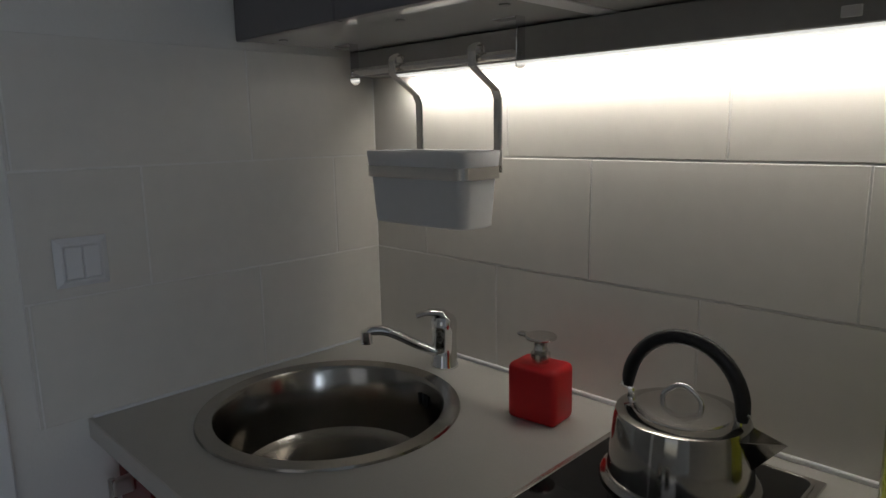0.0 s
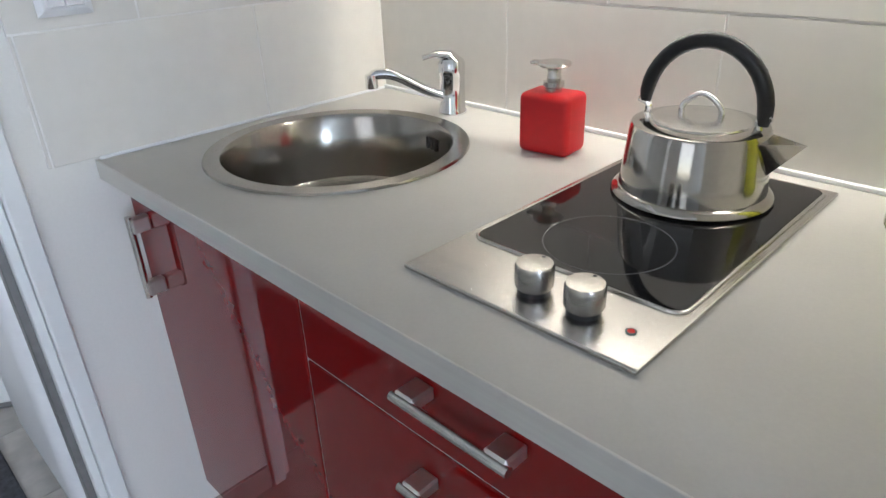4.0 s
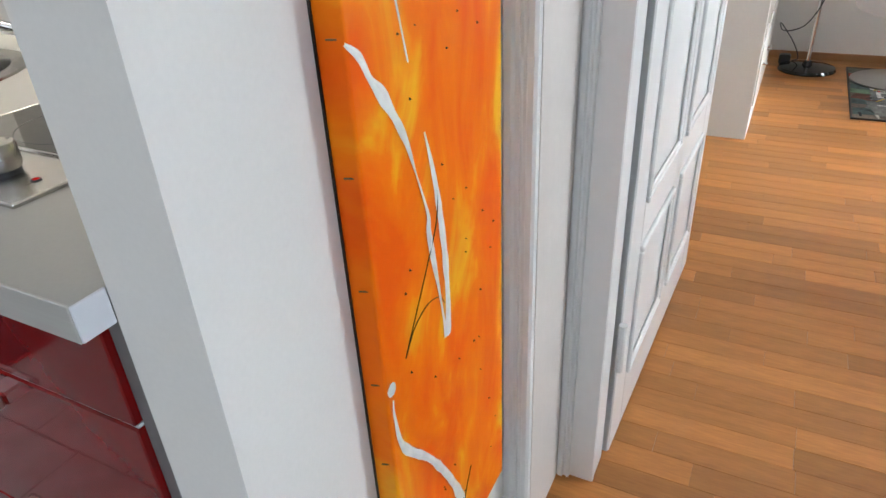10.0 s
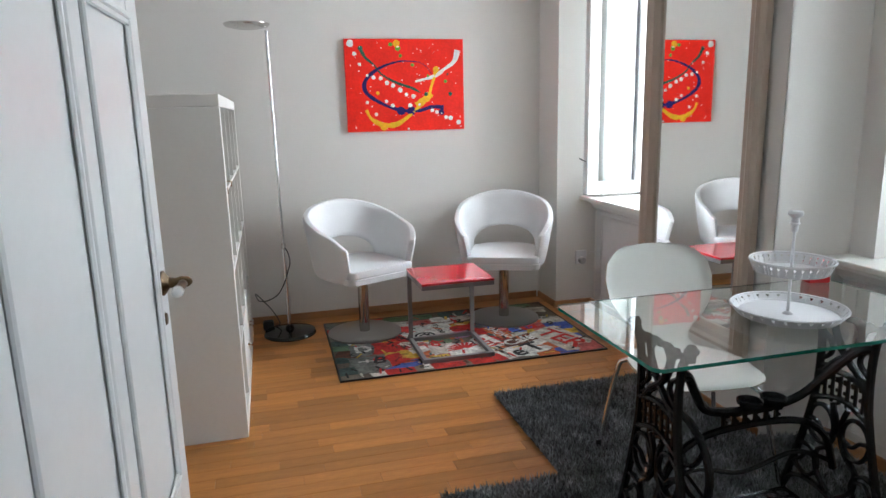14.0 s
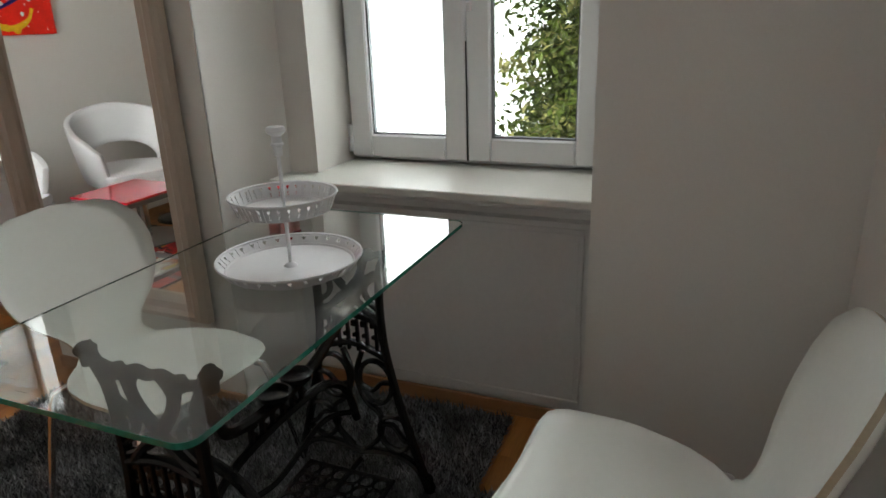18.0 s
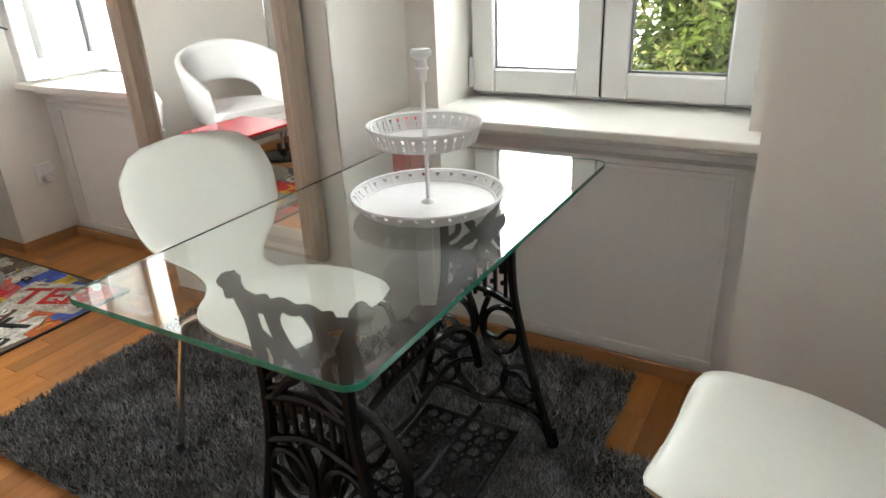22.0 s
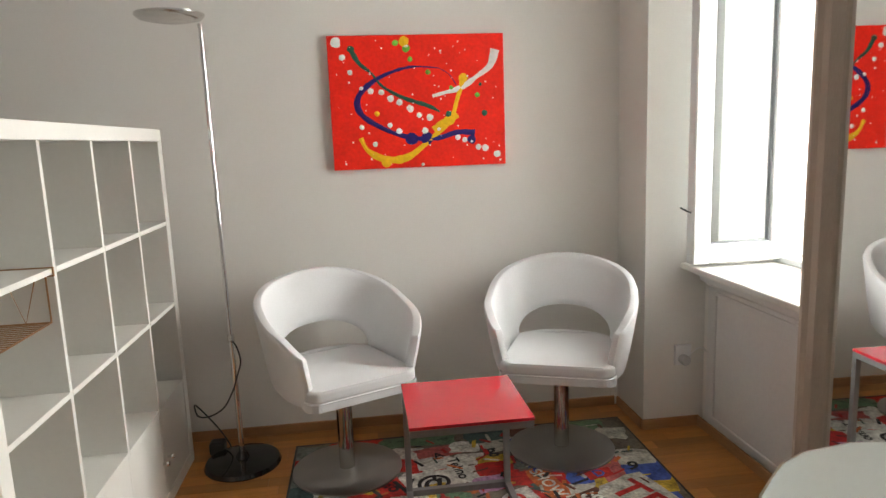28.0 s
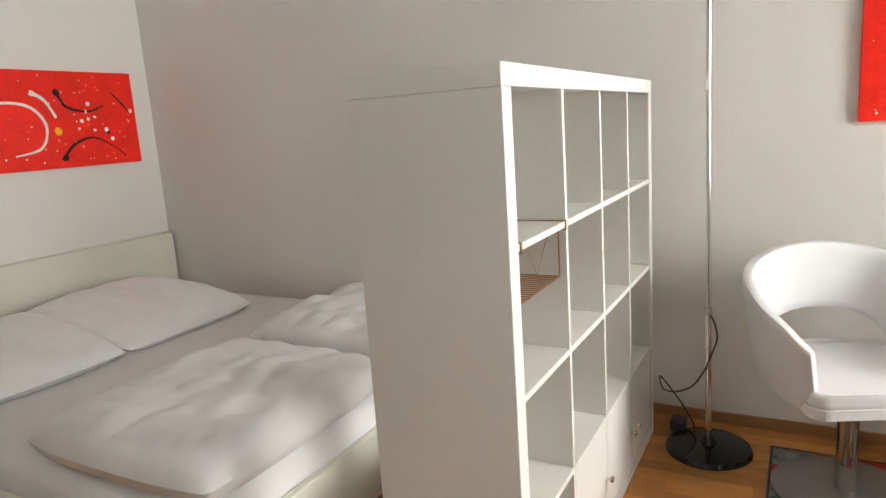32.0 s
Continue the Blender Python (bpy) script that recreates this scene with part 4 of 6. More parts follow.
for x0, x1 in ((0.1, LEN / 2 - 0.04), (LEN / 2 + 0.04, LEN - 0.1)):
    for z0, z1 in ((0.16, 0.5), (0.6, 1.59)):
        for side in (-0.003, 0.033):
            bm = bmesh.new()
            w = 0.03
            for k, (a, d0) in enumerate(((0.0, 0.006), (0.012, 0.003))):
                b = a + 0.014
                for r in ((x0 + a, x1 - a, z0 + a, z0 + b), (x0 + a, x1 - a, z1 - b, z1 - a), (x0 + a, x0 + b, z0 + b, z1 - b), (x1 - b, x1 - a, z0 + b, z1 - b)):
                    box(bm, r[0], r[1], side + 0.001 - (d0 if side < 0 else 0), side + 0.005 + (d0 if side > 0 else 0), r[2], r[3], 0.003)
            part("panel_moulding", bm, M_WOODWORK, dl)
for side, y in ((-1, 0.0), (1, 0.036)):
    ln = part("lever_handle", lathe([(0, 0), (0.026, 0), (0.028, 0.004), (0.018, 0.012), (0.012, 0.016), (0.01, 0.03), (0.013, 0.04), (0.011, 0.055), (0.006, 0.062), (0, 0.064)], 20), M_BRASS, dl, "aged brass lever", smooth=True, at=pose(LEN - 0.055, y, 1.04, 90 if side < 0 else -90, 0, 0))
    part("grip", tube(spline([(0, 0, 0.045), (-0.02, 0, 0.046), (-0.075, 0, 0.045)], 4), [0.007] * 4 + [0.01] * 5, 10), M_BRASS, ln, smooth=True)
    part("grip_end", lathe([(0, -0.002), (0.01, 0), (0.0125, 0.008), (0.011, 0.02), (0.006, 0.024), (0, 0.025)], 16), M_PORCELAIN, ln, "white porcelain end", smooth=True, at=pose(-0.075, 0, 0.045, 0, -90, 0))
part("keyhole_plate", lathe([(0, 0), (0.014, 0), (0.012, 0.004), (0, 0.005)], 16), M_BRASS, dl, at=pose(LEN - 0.055, 0.0, 0.96, 90, 0, 0))
for z in (0.25, 1.75):
    part("hinge", lathe([(0, 0), (0.009, 0), (0.009, 0.12), (0, 0.12)], 12), M_WOODWORK, dl, at=pose(-0.004, -0.004, z))


def switch(label, m, double=False, k=1.0):
    t = thing("light_switch", label, "switch", m @ Matrix.Diagonal((k, k, k, 1)))
    bm = bmesh.new()
    lv = [[bm.verts.new((x, -d, z)) for x, z in ((-w, -w), (w, -w), (w, w), (-w, w))] for w, d in ((0.045, 0), (0.045, 0.003), (0.035, 0.01), (0.031, 0.01), (0.031, 0.004))]
    for a, b in zip(lv, lv[1:]):
        for i in range(4):
            bm.faces.new((a[i], a[(i + 1) % 4], b[(i + 1) % 4], b[i]))
    bm.faces.new(lv[-1])
    part("frame", bm, M_WHITEPLASTIC, t)
    for x0, x1 in (((-0.03, -0.0006), (0.0006, 0.03)) if double else ((-0.03, 0.03),)):
        part("rocker", cbox(x0, x1, -0.014, -0.004, -0.03, 0.03, 0.002), M_WHITEPLASTIC, t)
    return t


switch("white single light switch beside the orange painting", pose(STUB + 0.001, 0.508, 1.205, 0, 0, 90))
switch("white double light switch on the tiled wall", pose(KX + 0.0065, 0.379, 1.217, 0, 0, 90), True, 0.93)

# ---- paintings ----


def stroke(bm, pts, widths, z=0.0012, n=7):
    """A flat raised trail of paint on the canvas plane, in its local x and y."""
    c = spline([(a, b, 0) for a, b in pts], n)
    k = len(c)
    ws = [widths[0] + (np.interp(i / (k - 1), np.linspace(0, 1, len(widths)), widths) - widths[0]) for i in range(k)]
    L, R, T = [], [], []
    for i in range(k):
        d = (c[min(i + 1, k - 1)] - c[max(i - 1, 0)]).normalized()
        s_ = Vector((-d.y, d.x, 0))
        w = ws[i] * (0.85 + 0.3 * noise.noise(c[i] * 40))
        L.append(bm.verts.new(c[i] + s_ * w)), R.append(bm.verts.new(c[i] - s_ * w)), T.append(bm.verts.new(c[i] + Vector((0, 0, z))))
    for i in range(k - 1):
        bm.faces.new((L[i], L[i + 1], T[i + 1], T[i])), bm.faces.new((T[i], T[i + 1], R[i + 1], R[i]))


def blob(bm, x, y, r, z=0.0025, n=11, seed=0):
    top = bm.verts.new((x, y, z))
    ring = [bm.verts.new((x + r * (1 + 0.25 * noise.noise((i * 0.9, seed + x * 31, y * 17))) * math.cos(6.2832 * i / n), y + r * (1 + 0.25 * noise.noise((i * 0.9, seed + x * 13, y * 29))) * math.sin(6.2832 * i / n), 0)) for i in range(n)]
    for i in range(n):
        bm.faces.new((top, ring[i], ring[(i + 1) % n]))


def canvas(name, label, w, h, d, m, ground, layers):
    """A stretched canvas; local x right, y up, z out of the wall; layers: part name, material, strokes, blobs."""
    t = thing(name, label, "painting", m)
    part("canvas", cbox(-w / 2, w / 2, -h / 2, h / 2, -d, 0, 0.003, 2), ground, t)
    for nm, material, strokes, blobs in layers:
        k = 0
        for pts, ws in strokes:
            bm = bmesh.new()
            stroke(bm, [((a - 0.5) * w, (0.5 - b) * h) for a, b in pts], ws)
            part(nm, bm, material, t, at=pose(0, 0, 0.0008))
        tiny = bmesh.new()
        for i, (a, b, r) in enumerate(blobs):
            bm = tiny if r < 0.008 else bmesh.new()
            blob(bm, (a - 0.5) * w, (0.5 - b) * h, r, seed=i)
            if r >= 0.008:
                part(nm.replace("drip", "spot"), bm, material, t, at=pose(0, 0, 0.0008))
            else:
                k += 1
        if k:
            tagged(part("spatter", tiny, material, t, at=pose(0, 0, 0.0006)), "fine paint spatter", kind="stuff")
        else:
            tiny.free()
    return t


rnd = random.Random(11)
specks = lambda n, lo, hi: [(rnd.uniform(0.03, 0.97), rnd.uniform(0.03, 0.97), rnd.uniform(lo, hi)) for _ in range(n)]
canvas("abstract_painting", "red canvas with dripped white, yellow and navy paint", 0.815, 0.605, 0.022, pose(1.457, 5.141, 1.582, 90, 0, 0), P_RED, (
    ("navy_drip", P_NAVY, (([(0.62, 0.25), (0.45, 0.24), (0.27, 0.32), (0.16, 0.45), (0.17, 0.58), (0.3, 0.7), (0.45, 0.77), (0.6, 0.78), (0.72, 0.74), (0.82, 0.75)], [0.002, 0.008, 0.014, 0.016, 0.012, 0.013, 0.014, 0.018]), ([(0.62, 0.25), (0.68, 0.3), (0.72, 0.38)], [0.002, 0.002])), [(0.45, 0.78, 0.03), (0.54, 0.78, 0.03), (0.8, 0.8, 0.02)]),
    ("yellow_drip", P_YELLOW, (([(0.76, 0.34), (0.72, 0.5), (0.68, 0.64), (0.55, 0.8), (0.42, 0.92), (0.3, 0.93), (0.2, 0.86), (0.16, 0.76)], [0.016, 0.01, 0.016, 0.013, 0.02, 0.022, 0.012, 0.012]), ([(0.58, 0.72), (0.68, 0.64), (0.72, 0.6)], [0.02, 0.026, 0.014])), [(0.76, 0.33, 0.022), (0.43, 0.05, 0.024), (0.3, 0.95, 0.025), (0.26, 0.58, 0.012)]),
    ("green_drip", P_GREEN, (([(0.13, 0.1), (0.17, 0.2), (0.24, 0.28), (0.3, 0.38), (0.42, 0.47), (0.55, 0.53), (0.62, 0.58)], [0.013, 0.012, 0.006, 0.007, 0.01, 0.012, 0.004]),), [(0.13, 0.1, 0.016), (0.67, 0.6, 0.015), (0.88, 0.6, 0.014), (0.86, 0.38, 0.008)]),
    ("light_green_spot", P_LEAF, (), [(0.38, 0.06, 0.014), (0.46, 0.18, 0.012), (0.56, 0.28, 0.012), (0.84, 0.46, 0.012), (0.69, 0.4, 0.01), (0.44, 0.1, 0.018)]),
    ("white_drip", P_WHITE, (([(0.95, 0.12), (0.92, 0.24), (0.84, 0.32), (0.75, 0.4), (0.64, 0.44), (0.58, 0.46)], [0.022, 0.02, 0.012, 0.016, 0.01, 0.008]),), [(0.05, 0.05, 0.024), (0.08, 0.16, 0.014), (0.12, 0.27, 0.012), (0.18, 0.39, 0.011), (0.23, 0.41, 0.014), (0.29, 0.42, 0.014), (0.34, 0.47, 0.016), (0.39, 0.5, 0.015), (0.45, 0.55, 0.017), (0.5, 0.6, 0.013), (0.56, 0.62, 0.016), (0.33, 0.67, 0.012), (0.38, 0.72, 0.015), (0.53, 0.72, 0.015), (0.61, 0.71, 0.013), (0.72, 0.78, 0.013), (0.76, 0.8, 0.013), (0.8, 0.81, 0.012), (0.84, 0.86, 0.014), (0.88, 0.87, 0.016), (0.95, 0.92, 0.017), (0.44, 0.09, 0.014), (0.24, 0.81, 0.012), (0.17, 0.68, 0.012), (0.51, 0.98, 0.008)] + specks(70, 0.0015, 0.005)),
))
canvas("abstract_painting", "long red canvas with white and black dripped paint above the bed", 1.06, 0.54, 0.03, pose(BEDX + 0.031, 4.49, 1.545, 90, 0, 90), P_RED, (
    ("white_drip", P_WHITE, (([(0.28, 0.85), (0.42, 0.78), (0.46, 0.55), (0.38, 0.36), (0.22, 0.34), (0.14, 0.5)], [0.004, 0.008, 0.01, 0.009, 0.007, 0.004]), ([(0.4, 0.22), (0.47, 0.3), (0.52, 0.48)], [0.018, 0.01, 0.008])), [(0.71, 0.34, 0.014), (0.69, 0.42, 0.01), (0.66, 0.52, 0.012), (0.7, 0.5, 0.01), (0.74, 0.48, 0.009), (0.8, 0.62, 0.014), (0.83, 0.72, 0.012), (0.97, 0.42, 0.012), (0.73, 0.62, 0.009), (0.64, 0.6, 0.008)] + specks(60, 0.0015, 0.005)),
    ("black_drip", P_BLACK, (([(0.54, 0.2), (0.58, 0.36), (0.7, 0.42), (0.8, 0.36)], [0.012, 0.009, 0.007, 0.004]), ([(0.52, 0.92), (0.6, 0.76), (0.72, 0.7), (0.84, 0.82), (0.9, 0.92)], [0.014, 0.01, 0.006, 0.003, 0.005]), ([(0.86, 0.22), (0.92, 0.34), (0.95, 0.42)], [0.003, 0.008, 0.004])), [(0.54, 0.22, 0.02), (0.81, 0.65, 0.012), (0.54, 0.9, 0.016)]),
    ("yellow_spot", P_YELLOW, (), [(0.52, 0.62, 0.022)]),
))
OH = 1.45
oc = canvas("abstract_painting", "tall narrow orange canvas with thin white drips", 0.325, OH, 0.03, pose(STUB + 0.031, 0.735, 0.27 + OH / 2, 90, 0, 90), P_ORANGE, (
    ("white_drip", P_WHITE, (([(0.05, 0.2), (0.09, 0.273), (0.13, 0.301), (0.18, 0.345), (0.21, 0.385), (0.24, 0.415), (0.29, 0.462)], [0.00133, 0.00265, 0.00796, 0.00398, 0.00199, 0.00133]),
                             ([(0.12, 0.19), (0.19, 0.239), (0.27, 0.272), (0.32, 0.297), (0.43, 0.338), (0.51, 0.381), (0.55, 0.411)], [0.00398, 0.0053, 0.0053, 0.00796, 0.01061, 0.00796, 0.00199]), ([(0.6, 0.262), (0.62, 0.303), (0.62, 0.35), (0.6, 0.396)], [0.00159, 0.00398, 0.00796, 0.00663]),
                             ([(-0.01, 0.436), (0.05, 0.446), (0.09, 0.461), (0.15, 0.477), (0.24, 0.509), (0.29, 0.539)], [0.00156, 0.00468, 0.00507, 0.00858, 0.00546, 0.00156]), ([(0.29, 0.539), (0.35, 0.577), (0.35, 0.596), (0.4, 0.656), (0.43, 0.7)], [0.00133, 0.00332, 0.00796, 0.00265, 0.00398]),
                             ([(0.36, 0.514), (0.41, 0.555), (0.45, 0.614), (0.46, 0.67), (0.44, 0.704)], [0.00133, 0.00663, 0.00796, 0.00796, 0.00928]), ([(0.03, 0.7), (0.03, 0.72), (0.07, 0.759), (0.25, 0.813), (0.42, 0.883), (0.52, 0.947)], [0.00133, 0.00265, 0.00663, 0.00663, 0.00796, 0.01326])), [(0.03, 0.69, 0.009), (0.52, 0.945, 0.011)]),
    ("black_drip", P_BLACK, (([(0.42, 0.565), (0.4, 0.59), (0.3, 0.624), (0.2, 0.655), (0.13, 0.677), (0.2, 0.66), (0.3, 0.652), (0.39, 0.657), (0.43, 0.668)], [0.0007, 0.0005, 0.0002, 0.0002, 0.0004, 0.0002, 0.0005]), ([(0.6, 0.9), (0.52, 0.935), (0.58, 0.95)], [0.0003, 0.0006, 0.0003]), ([(0.5, 0.955), (0.45, 0.98), (0.56, 0.985)], [0.0005, 0.0006])), [(rnd.uniform(0.15, 0.9), rnd.uniform(0.1, 0.95), rnd.uniform(0.0006, 0.0019)) for _ in range(60)]),
))
part("backing_frame", cbox(-0.164, 0.162, -OH / 2 - 0.002, OH / 2 + 0.002, -0.0308, -0.0288), M_BLACKPLASTIC, oc, "dark stretcher edge")
for i in range(11):
    part("staple", cbox(-0.001, 0.0003, -0.0007, 0.0007, -0.005, 0.005), M_BRASS, oc, at=pose(-0.163, -OH / 2 + 0.1 + i * 0.12, -0.012, 0, 20, 0))

# ---- sitting corner ----


def armchair(label, m):
    t = thing("armchair", label, "armchair", m, group="armchairs on the patterned rug")
    part("base_plate", lathe([(0, 0.0), (0.235, 0.0), (0.235, 0.006), (0.225, 0.01), (0.05, 0.014), (0, 0.014)], 56), M_BASEPLATE, t, "round brushed steel base", smooth=True)
    part("column", lathe([(0, 0.01), (0.034, 0.01), (0.034, 0.375), (0.06, 0.393), (0, 0.393)], 28), M_KETTLE, t, smooth=True)
    # shell: a band round the seat, open in front, with an opening low in the back
    NA, NH = 40, 12
    a0 = 43
    bm = bmesh.new()

    def pt(u, v, off):
        ang = radians(-90 + a0 + (360 - 2 * a0) * u)
        back = 0.5 - 0.5 * math.cos(2 * math.pi * u)
        lo = 0.39
        hi = 0.698 + 0.149 * back ** 1.3 - 0.02 * (1 - back) ** 6 - 0.07 * (1 - back) ** 60
        z = lo + (hi - lo) * v
        rx, ry = 0.27 + 0.06 * v ** 0.8, 0.27 + 0.045 * v ** 0.8
        r = 1 + off
        x, y = rx * r * math.cos(ang), ry * r * math.sin(ang)
        sq = 1 + 0.1 * abs(math.sin(2 * ang)) ** 2
        return Vector((x * sq, y * sq + 0.0, z))

    th = 0.15
    grid = {}
    for o, off in enumerate((0, -th)):
        for i in range(NA + 1):
            for j in range(NH + 1):
                k = max(0.0, 1 - (abs(i / NA - 0.5) / 0.18) ** 2.6)
                v = float(np.interp(j, (0, 2, 5, NH), (0, 0.19, 0.23 + 0.22 * k ** 0.6, 1)))
                grid[o, i, j] = bm.verts.new(pt(i / NA, v, off * (1 - 0.15 * v)))

    def hole(i, j):
        return abs((i + 0.5) / NA - 0.5) < 0.175 and 2 <= j < 5

    for i in range(NA):
        for j in range(NH):
            if hole(i, j):
                continue
            for o in (0, 1):
                bm.faces.new([grid[o, a, b] for a, b in ((i, j), (i + 1, j), (i + 1, j + 1), (i, j + 1))])
            for (da, db), (ea, eb), (ni, nj) in (((0, 0), (0, 1), (i - 1, j)), ((1, 0), (1, 1), (i + 1, j)), ((0, 0), (1, 0), (i, j - 1)), ((0, 1), (1, 1), (i, j + 1))):
                if not (0 <= ni < NA and 0 <= nj < NH) or hole(ni, nj):
                    bm.faces.new([grid[0, i + da, j + db], grid[0, i + ea, j + eb], grid[1, i + ea, j + eb], grid[1, i + da, j + db]])
    sh = part("shell", bm, M_LEATHER, t, "white leather tub back with an open slot", smooth=True)
    mod = sh.modifiers.new("soft", "SUBSURF")
    mod.levels = mod.render_levels = 1
    outline = [(x * (1 - 0.12 * max(0, y) / 0.22), y) for x, y in rounded(-0.234, 0.234, -0.256, 0.21, 0.05, 6)]
    bm = slab(outline, 0.05)
    bmesh.ops.bevel(bm, geom=[e for e in bm.edges if abs((e.verts[0].co - e.verts[1].co).z) < 1e-6], offset=0.016, segments=3, affect="EDGES", profile=0.6)
    part("seat", bm, M_LEATHER, t, "white leather seat cushion", smooth=True, at=pose(0, 0, 0.424))
    part("seat_base", slab([(1.02 * x, 1.01 * y) for x, y in outline], 0.03), M_LEATHER, t, at=pose(0, 0, 0.392))
    part("piping", tube([(x * 1.01, y * 1.005, 0.424) for x, y in outline], 0.0035, 6, closed=True), M_LEATHER, t, smooth=True)
    return t


armchair("white leather tub chair on a steel column beside the floor lamp", pose(1.04, 4.72, 0.012, 0, 0, 24))
armchair("white leather tub chair on a steel column beside the window", pose(2.0, 4.725, 0.012, 0, 0, -22))

st = thing("side_table", "small square side table with a glossy red top", "table", pose(1.487, 4.257, 0.01))
part("tabletop", cbox(-0.212, 0.212, -0.205, 0.205, 0.452, 0.464, 0.001), M_REDTOP, st, "glossy red top")
part("top_frame", boxes((-0.21, 0.21, -0.203, -0.18, 0.427, 0.451), (-0.21, 0.21, 0.18, 0.203, 0.427, 0.451), (-0.21, -0.187, -0.18, 0.18, 0.427, 0.451), (0.187, 0.21, -0.18, 0.18, 0.427, 0.451)), M_GREYMETAL, st)
for x in (-0.21, 0.187):
    part("leg", cbox(x, x + 0.023, 0.18, 0.203, 0.024, 0.427), M_GREYMETAL, st)
part("floor_frame", boxes((-0.21, 0.21, -0.203, -0.18, 0, 0.024), (-0.21, 0.21, 0.18, 0.203, 0, 0.024), (-0.21, -0.187, -0.18, 0.18, 0, 0.024), (0.187, 0.21, -0.18, 0.18, 0, 0.024)), M_GREYMETAL, st)

# patterned rug: flat patches, bars and letter-like strokes woven in
RX0, RX1, RY0, RY1 = 0.80, 2.365, 3.965, 4.985
rug = thing("patterned_rug", "thin rug with a colourful collage of torn posters", "rug", pose((RX0 + RX1) / 2, (RY0 + RY1) / 2, 0))
rw, rh = (RX1 - RX0) / 2, (RY1 - RY0) / 2
part("weave", cbox(-rw, rw, -rh, rh, 0, 0.008, 0.002), mat("rug_grey_green", (0.13, 0.105, 0.08), 0.95, var=0.35, scale=7, fine=90, bump=0.1), rug)
part("binding", boxes((-rw - 0.004, rw + 0.004, -rh - 0.004, -rh + 0.004, 0, 0.0095), (-rw - 0.004, rw + 0.004, rh - 0.004, rh + 0.004, 0, 0.0095), (-rw - 0.004, -rw + 0.004, -rh + 0.004, rh - 0.004, 0, 0.0095), (rw - 0.004, rw + 0.004, -rh + 0.004, rh - 0.004, 0, 0.0095)), M_RUBBER, rug)
PATCH = [mat("rug_" + n, c, 0.95, var=0.34, scale=16, fine=70, bump=0.1) for n, c in (("red", (0.42, 0.02, 0.015)), ("cream", (0.44, 0.42, 0.36)), ("yellow", (0.5, 0.34, 0.04)), ("black", (0.012, 0.012, 0.013)), ("grey", (0.15, 0.16, 0.15)), ("orange", (0.45, 0.11, 0.03)), ("teal", (0.05, 0.085, 0.08)), ("pink", (0.4, 0.1, 0.09)), ("white", (0.6, 0.58, 0.53)), ("blue", (0.05, 0.09, 0.35)), ("lilac", (0.42, 0.22, 0.36)), ("brown", (0.1, 0.035, 0.02)), ("green", (0.1, 0.17, 0.1)))]
rr = random.Random(5)


def patch(i, x, y, w, h, a, c, z):
    pts = []
    for k in range(14):
        u = k / 14 * 4
        s_, f = int(u), u - int(u)
        q = [(-1 + 2 * f, -1), (1, -1 + 2 * f), (1 - 2 * f, 1), (-1, 1 - 2 * f)][s_]
        q = (q[0] * w / 2 * (1 + rr.gauss(0, 0.05)), q[1] * h / 2 * (1 + rr.gauss(0, 0.07)))
        px, py = x + q[0] * math.cos(a) - q[1] * math.sin(a), y + q[0] * math.sin(a) + q[1] * math.cos(a)
        pts.append((min(max(px, -rw + 0.006), rw - 0.006), min(max(py, -rh + 0.006), rh - 0.006)))
    part("woven_patch", slab(pts, 0.0003), PATCH[c], rug, at=pose(0, 0, z))


i = 0
for gx in range(11):
    for gy in range(9):
        x, y = -rw + (gx + 0.5) * 2 * rw / 11 + rr.gauss(0, 0.02), -rh + (gy + 0.5) * 2 * rh / 9 + rr.gauss(0, 0.02)
        c = rr.choice((6, 4, 11, 12, 0, 0)) if gx < 1 or gy > 7 else rr.choice((1, 0, 8, 5, 0, 7, 8, 1, 0, 2, 1, 4, 9))
        if rr.random() < 0.9:
            patch(i, x, y, rr.uniform(0.12, 0.22), rr.uniform(0.09, 0.17), rr.gauss(0, 0.2), c, 0.008 + i * 0.000005)
            i += 1
# the larger torn posters: x, y, width, height, turn, colour
for k, (x, y, w, h, a, c) in enumerate(((1.36, 4.52, 0.22, 0.2, 0, 8), (1.4, 4.47, 0.1, 0.1, 0.2, 2), (1.51, 4.63, 0.1, 0.22, 0.1, 8), (1.85, 4.44, 0.1, 0.24, 0.25, 5), (1.93, 4.26, 0.27, 0.13, 0.35, 11), (1.9, 4.1, 0.3, 0.16, 0.2, 8),
                                        (1.77, 4.09, 0.08, 0.2, 0.3, 8), (2.19, 4.22, 0.25, 0.38, 0.3, 1), (1.73, 4.3, 0.14, 0.24, 0.3, 8), (1.57, 4.23, 0.22, 0.2, 0, 8), (1.62, 4.48, 0.13, 0.12, 0.2, 10), (1.46, 4.4, 0.14, 0.08, -0.2, 12),
                                        (1.66, 4.6, 0.15, 0.11, 0.1, 0), (1.1, 4.4, 0.2, 0.2, 0.05, 0), (1.22, 4.52, 0.1, 0.16, 0.3, 0), (1.39, 4.13, 0.13, 0.08, 0.1, 2), (1.12, 4.18, 0.18, 0.17, 0.4, 0), (2.08, 4.47, 0.12, 0.07, 0.2, 0),
                                        (0.97, 4.4, 0.14, 0.2, 0, 4), (1.25, 4.25, 0.1, 0.14, -0.3, 2), (1.3, 4.3, 0.12, 0.1, 0.3, 8), (1.0, 4.12, 0.2, 0.14, 0.1, 4), (2.0, 4.55, 0.1, 0.07, 0.5, 12), (2.26, 4.06, 0.1, 0.06, 0.3, 7))):
    patch(i, x - 1.5825, y - 4.475, w, h, a, c, 0.0087 + k * 0.00003)
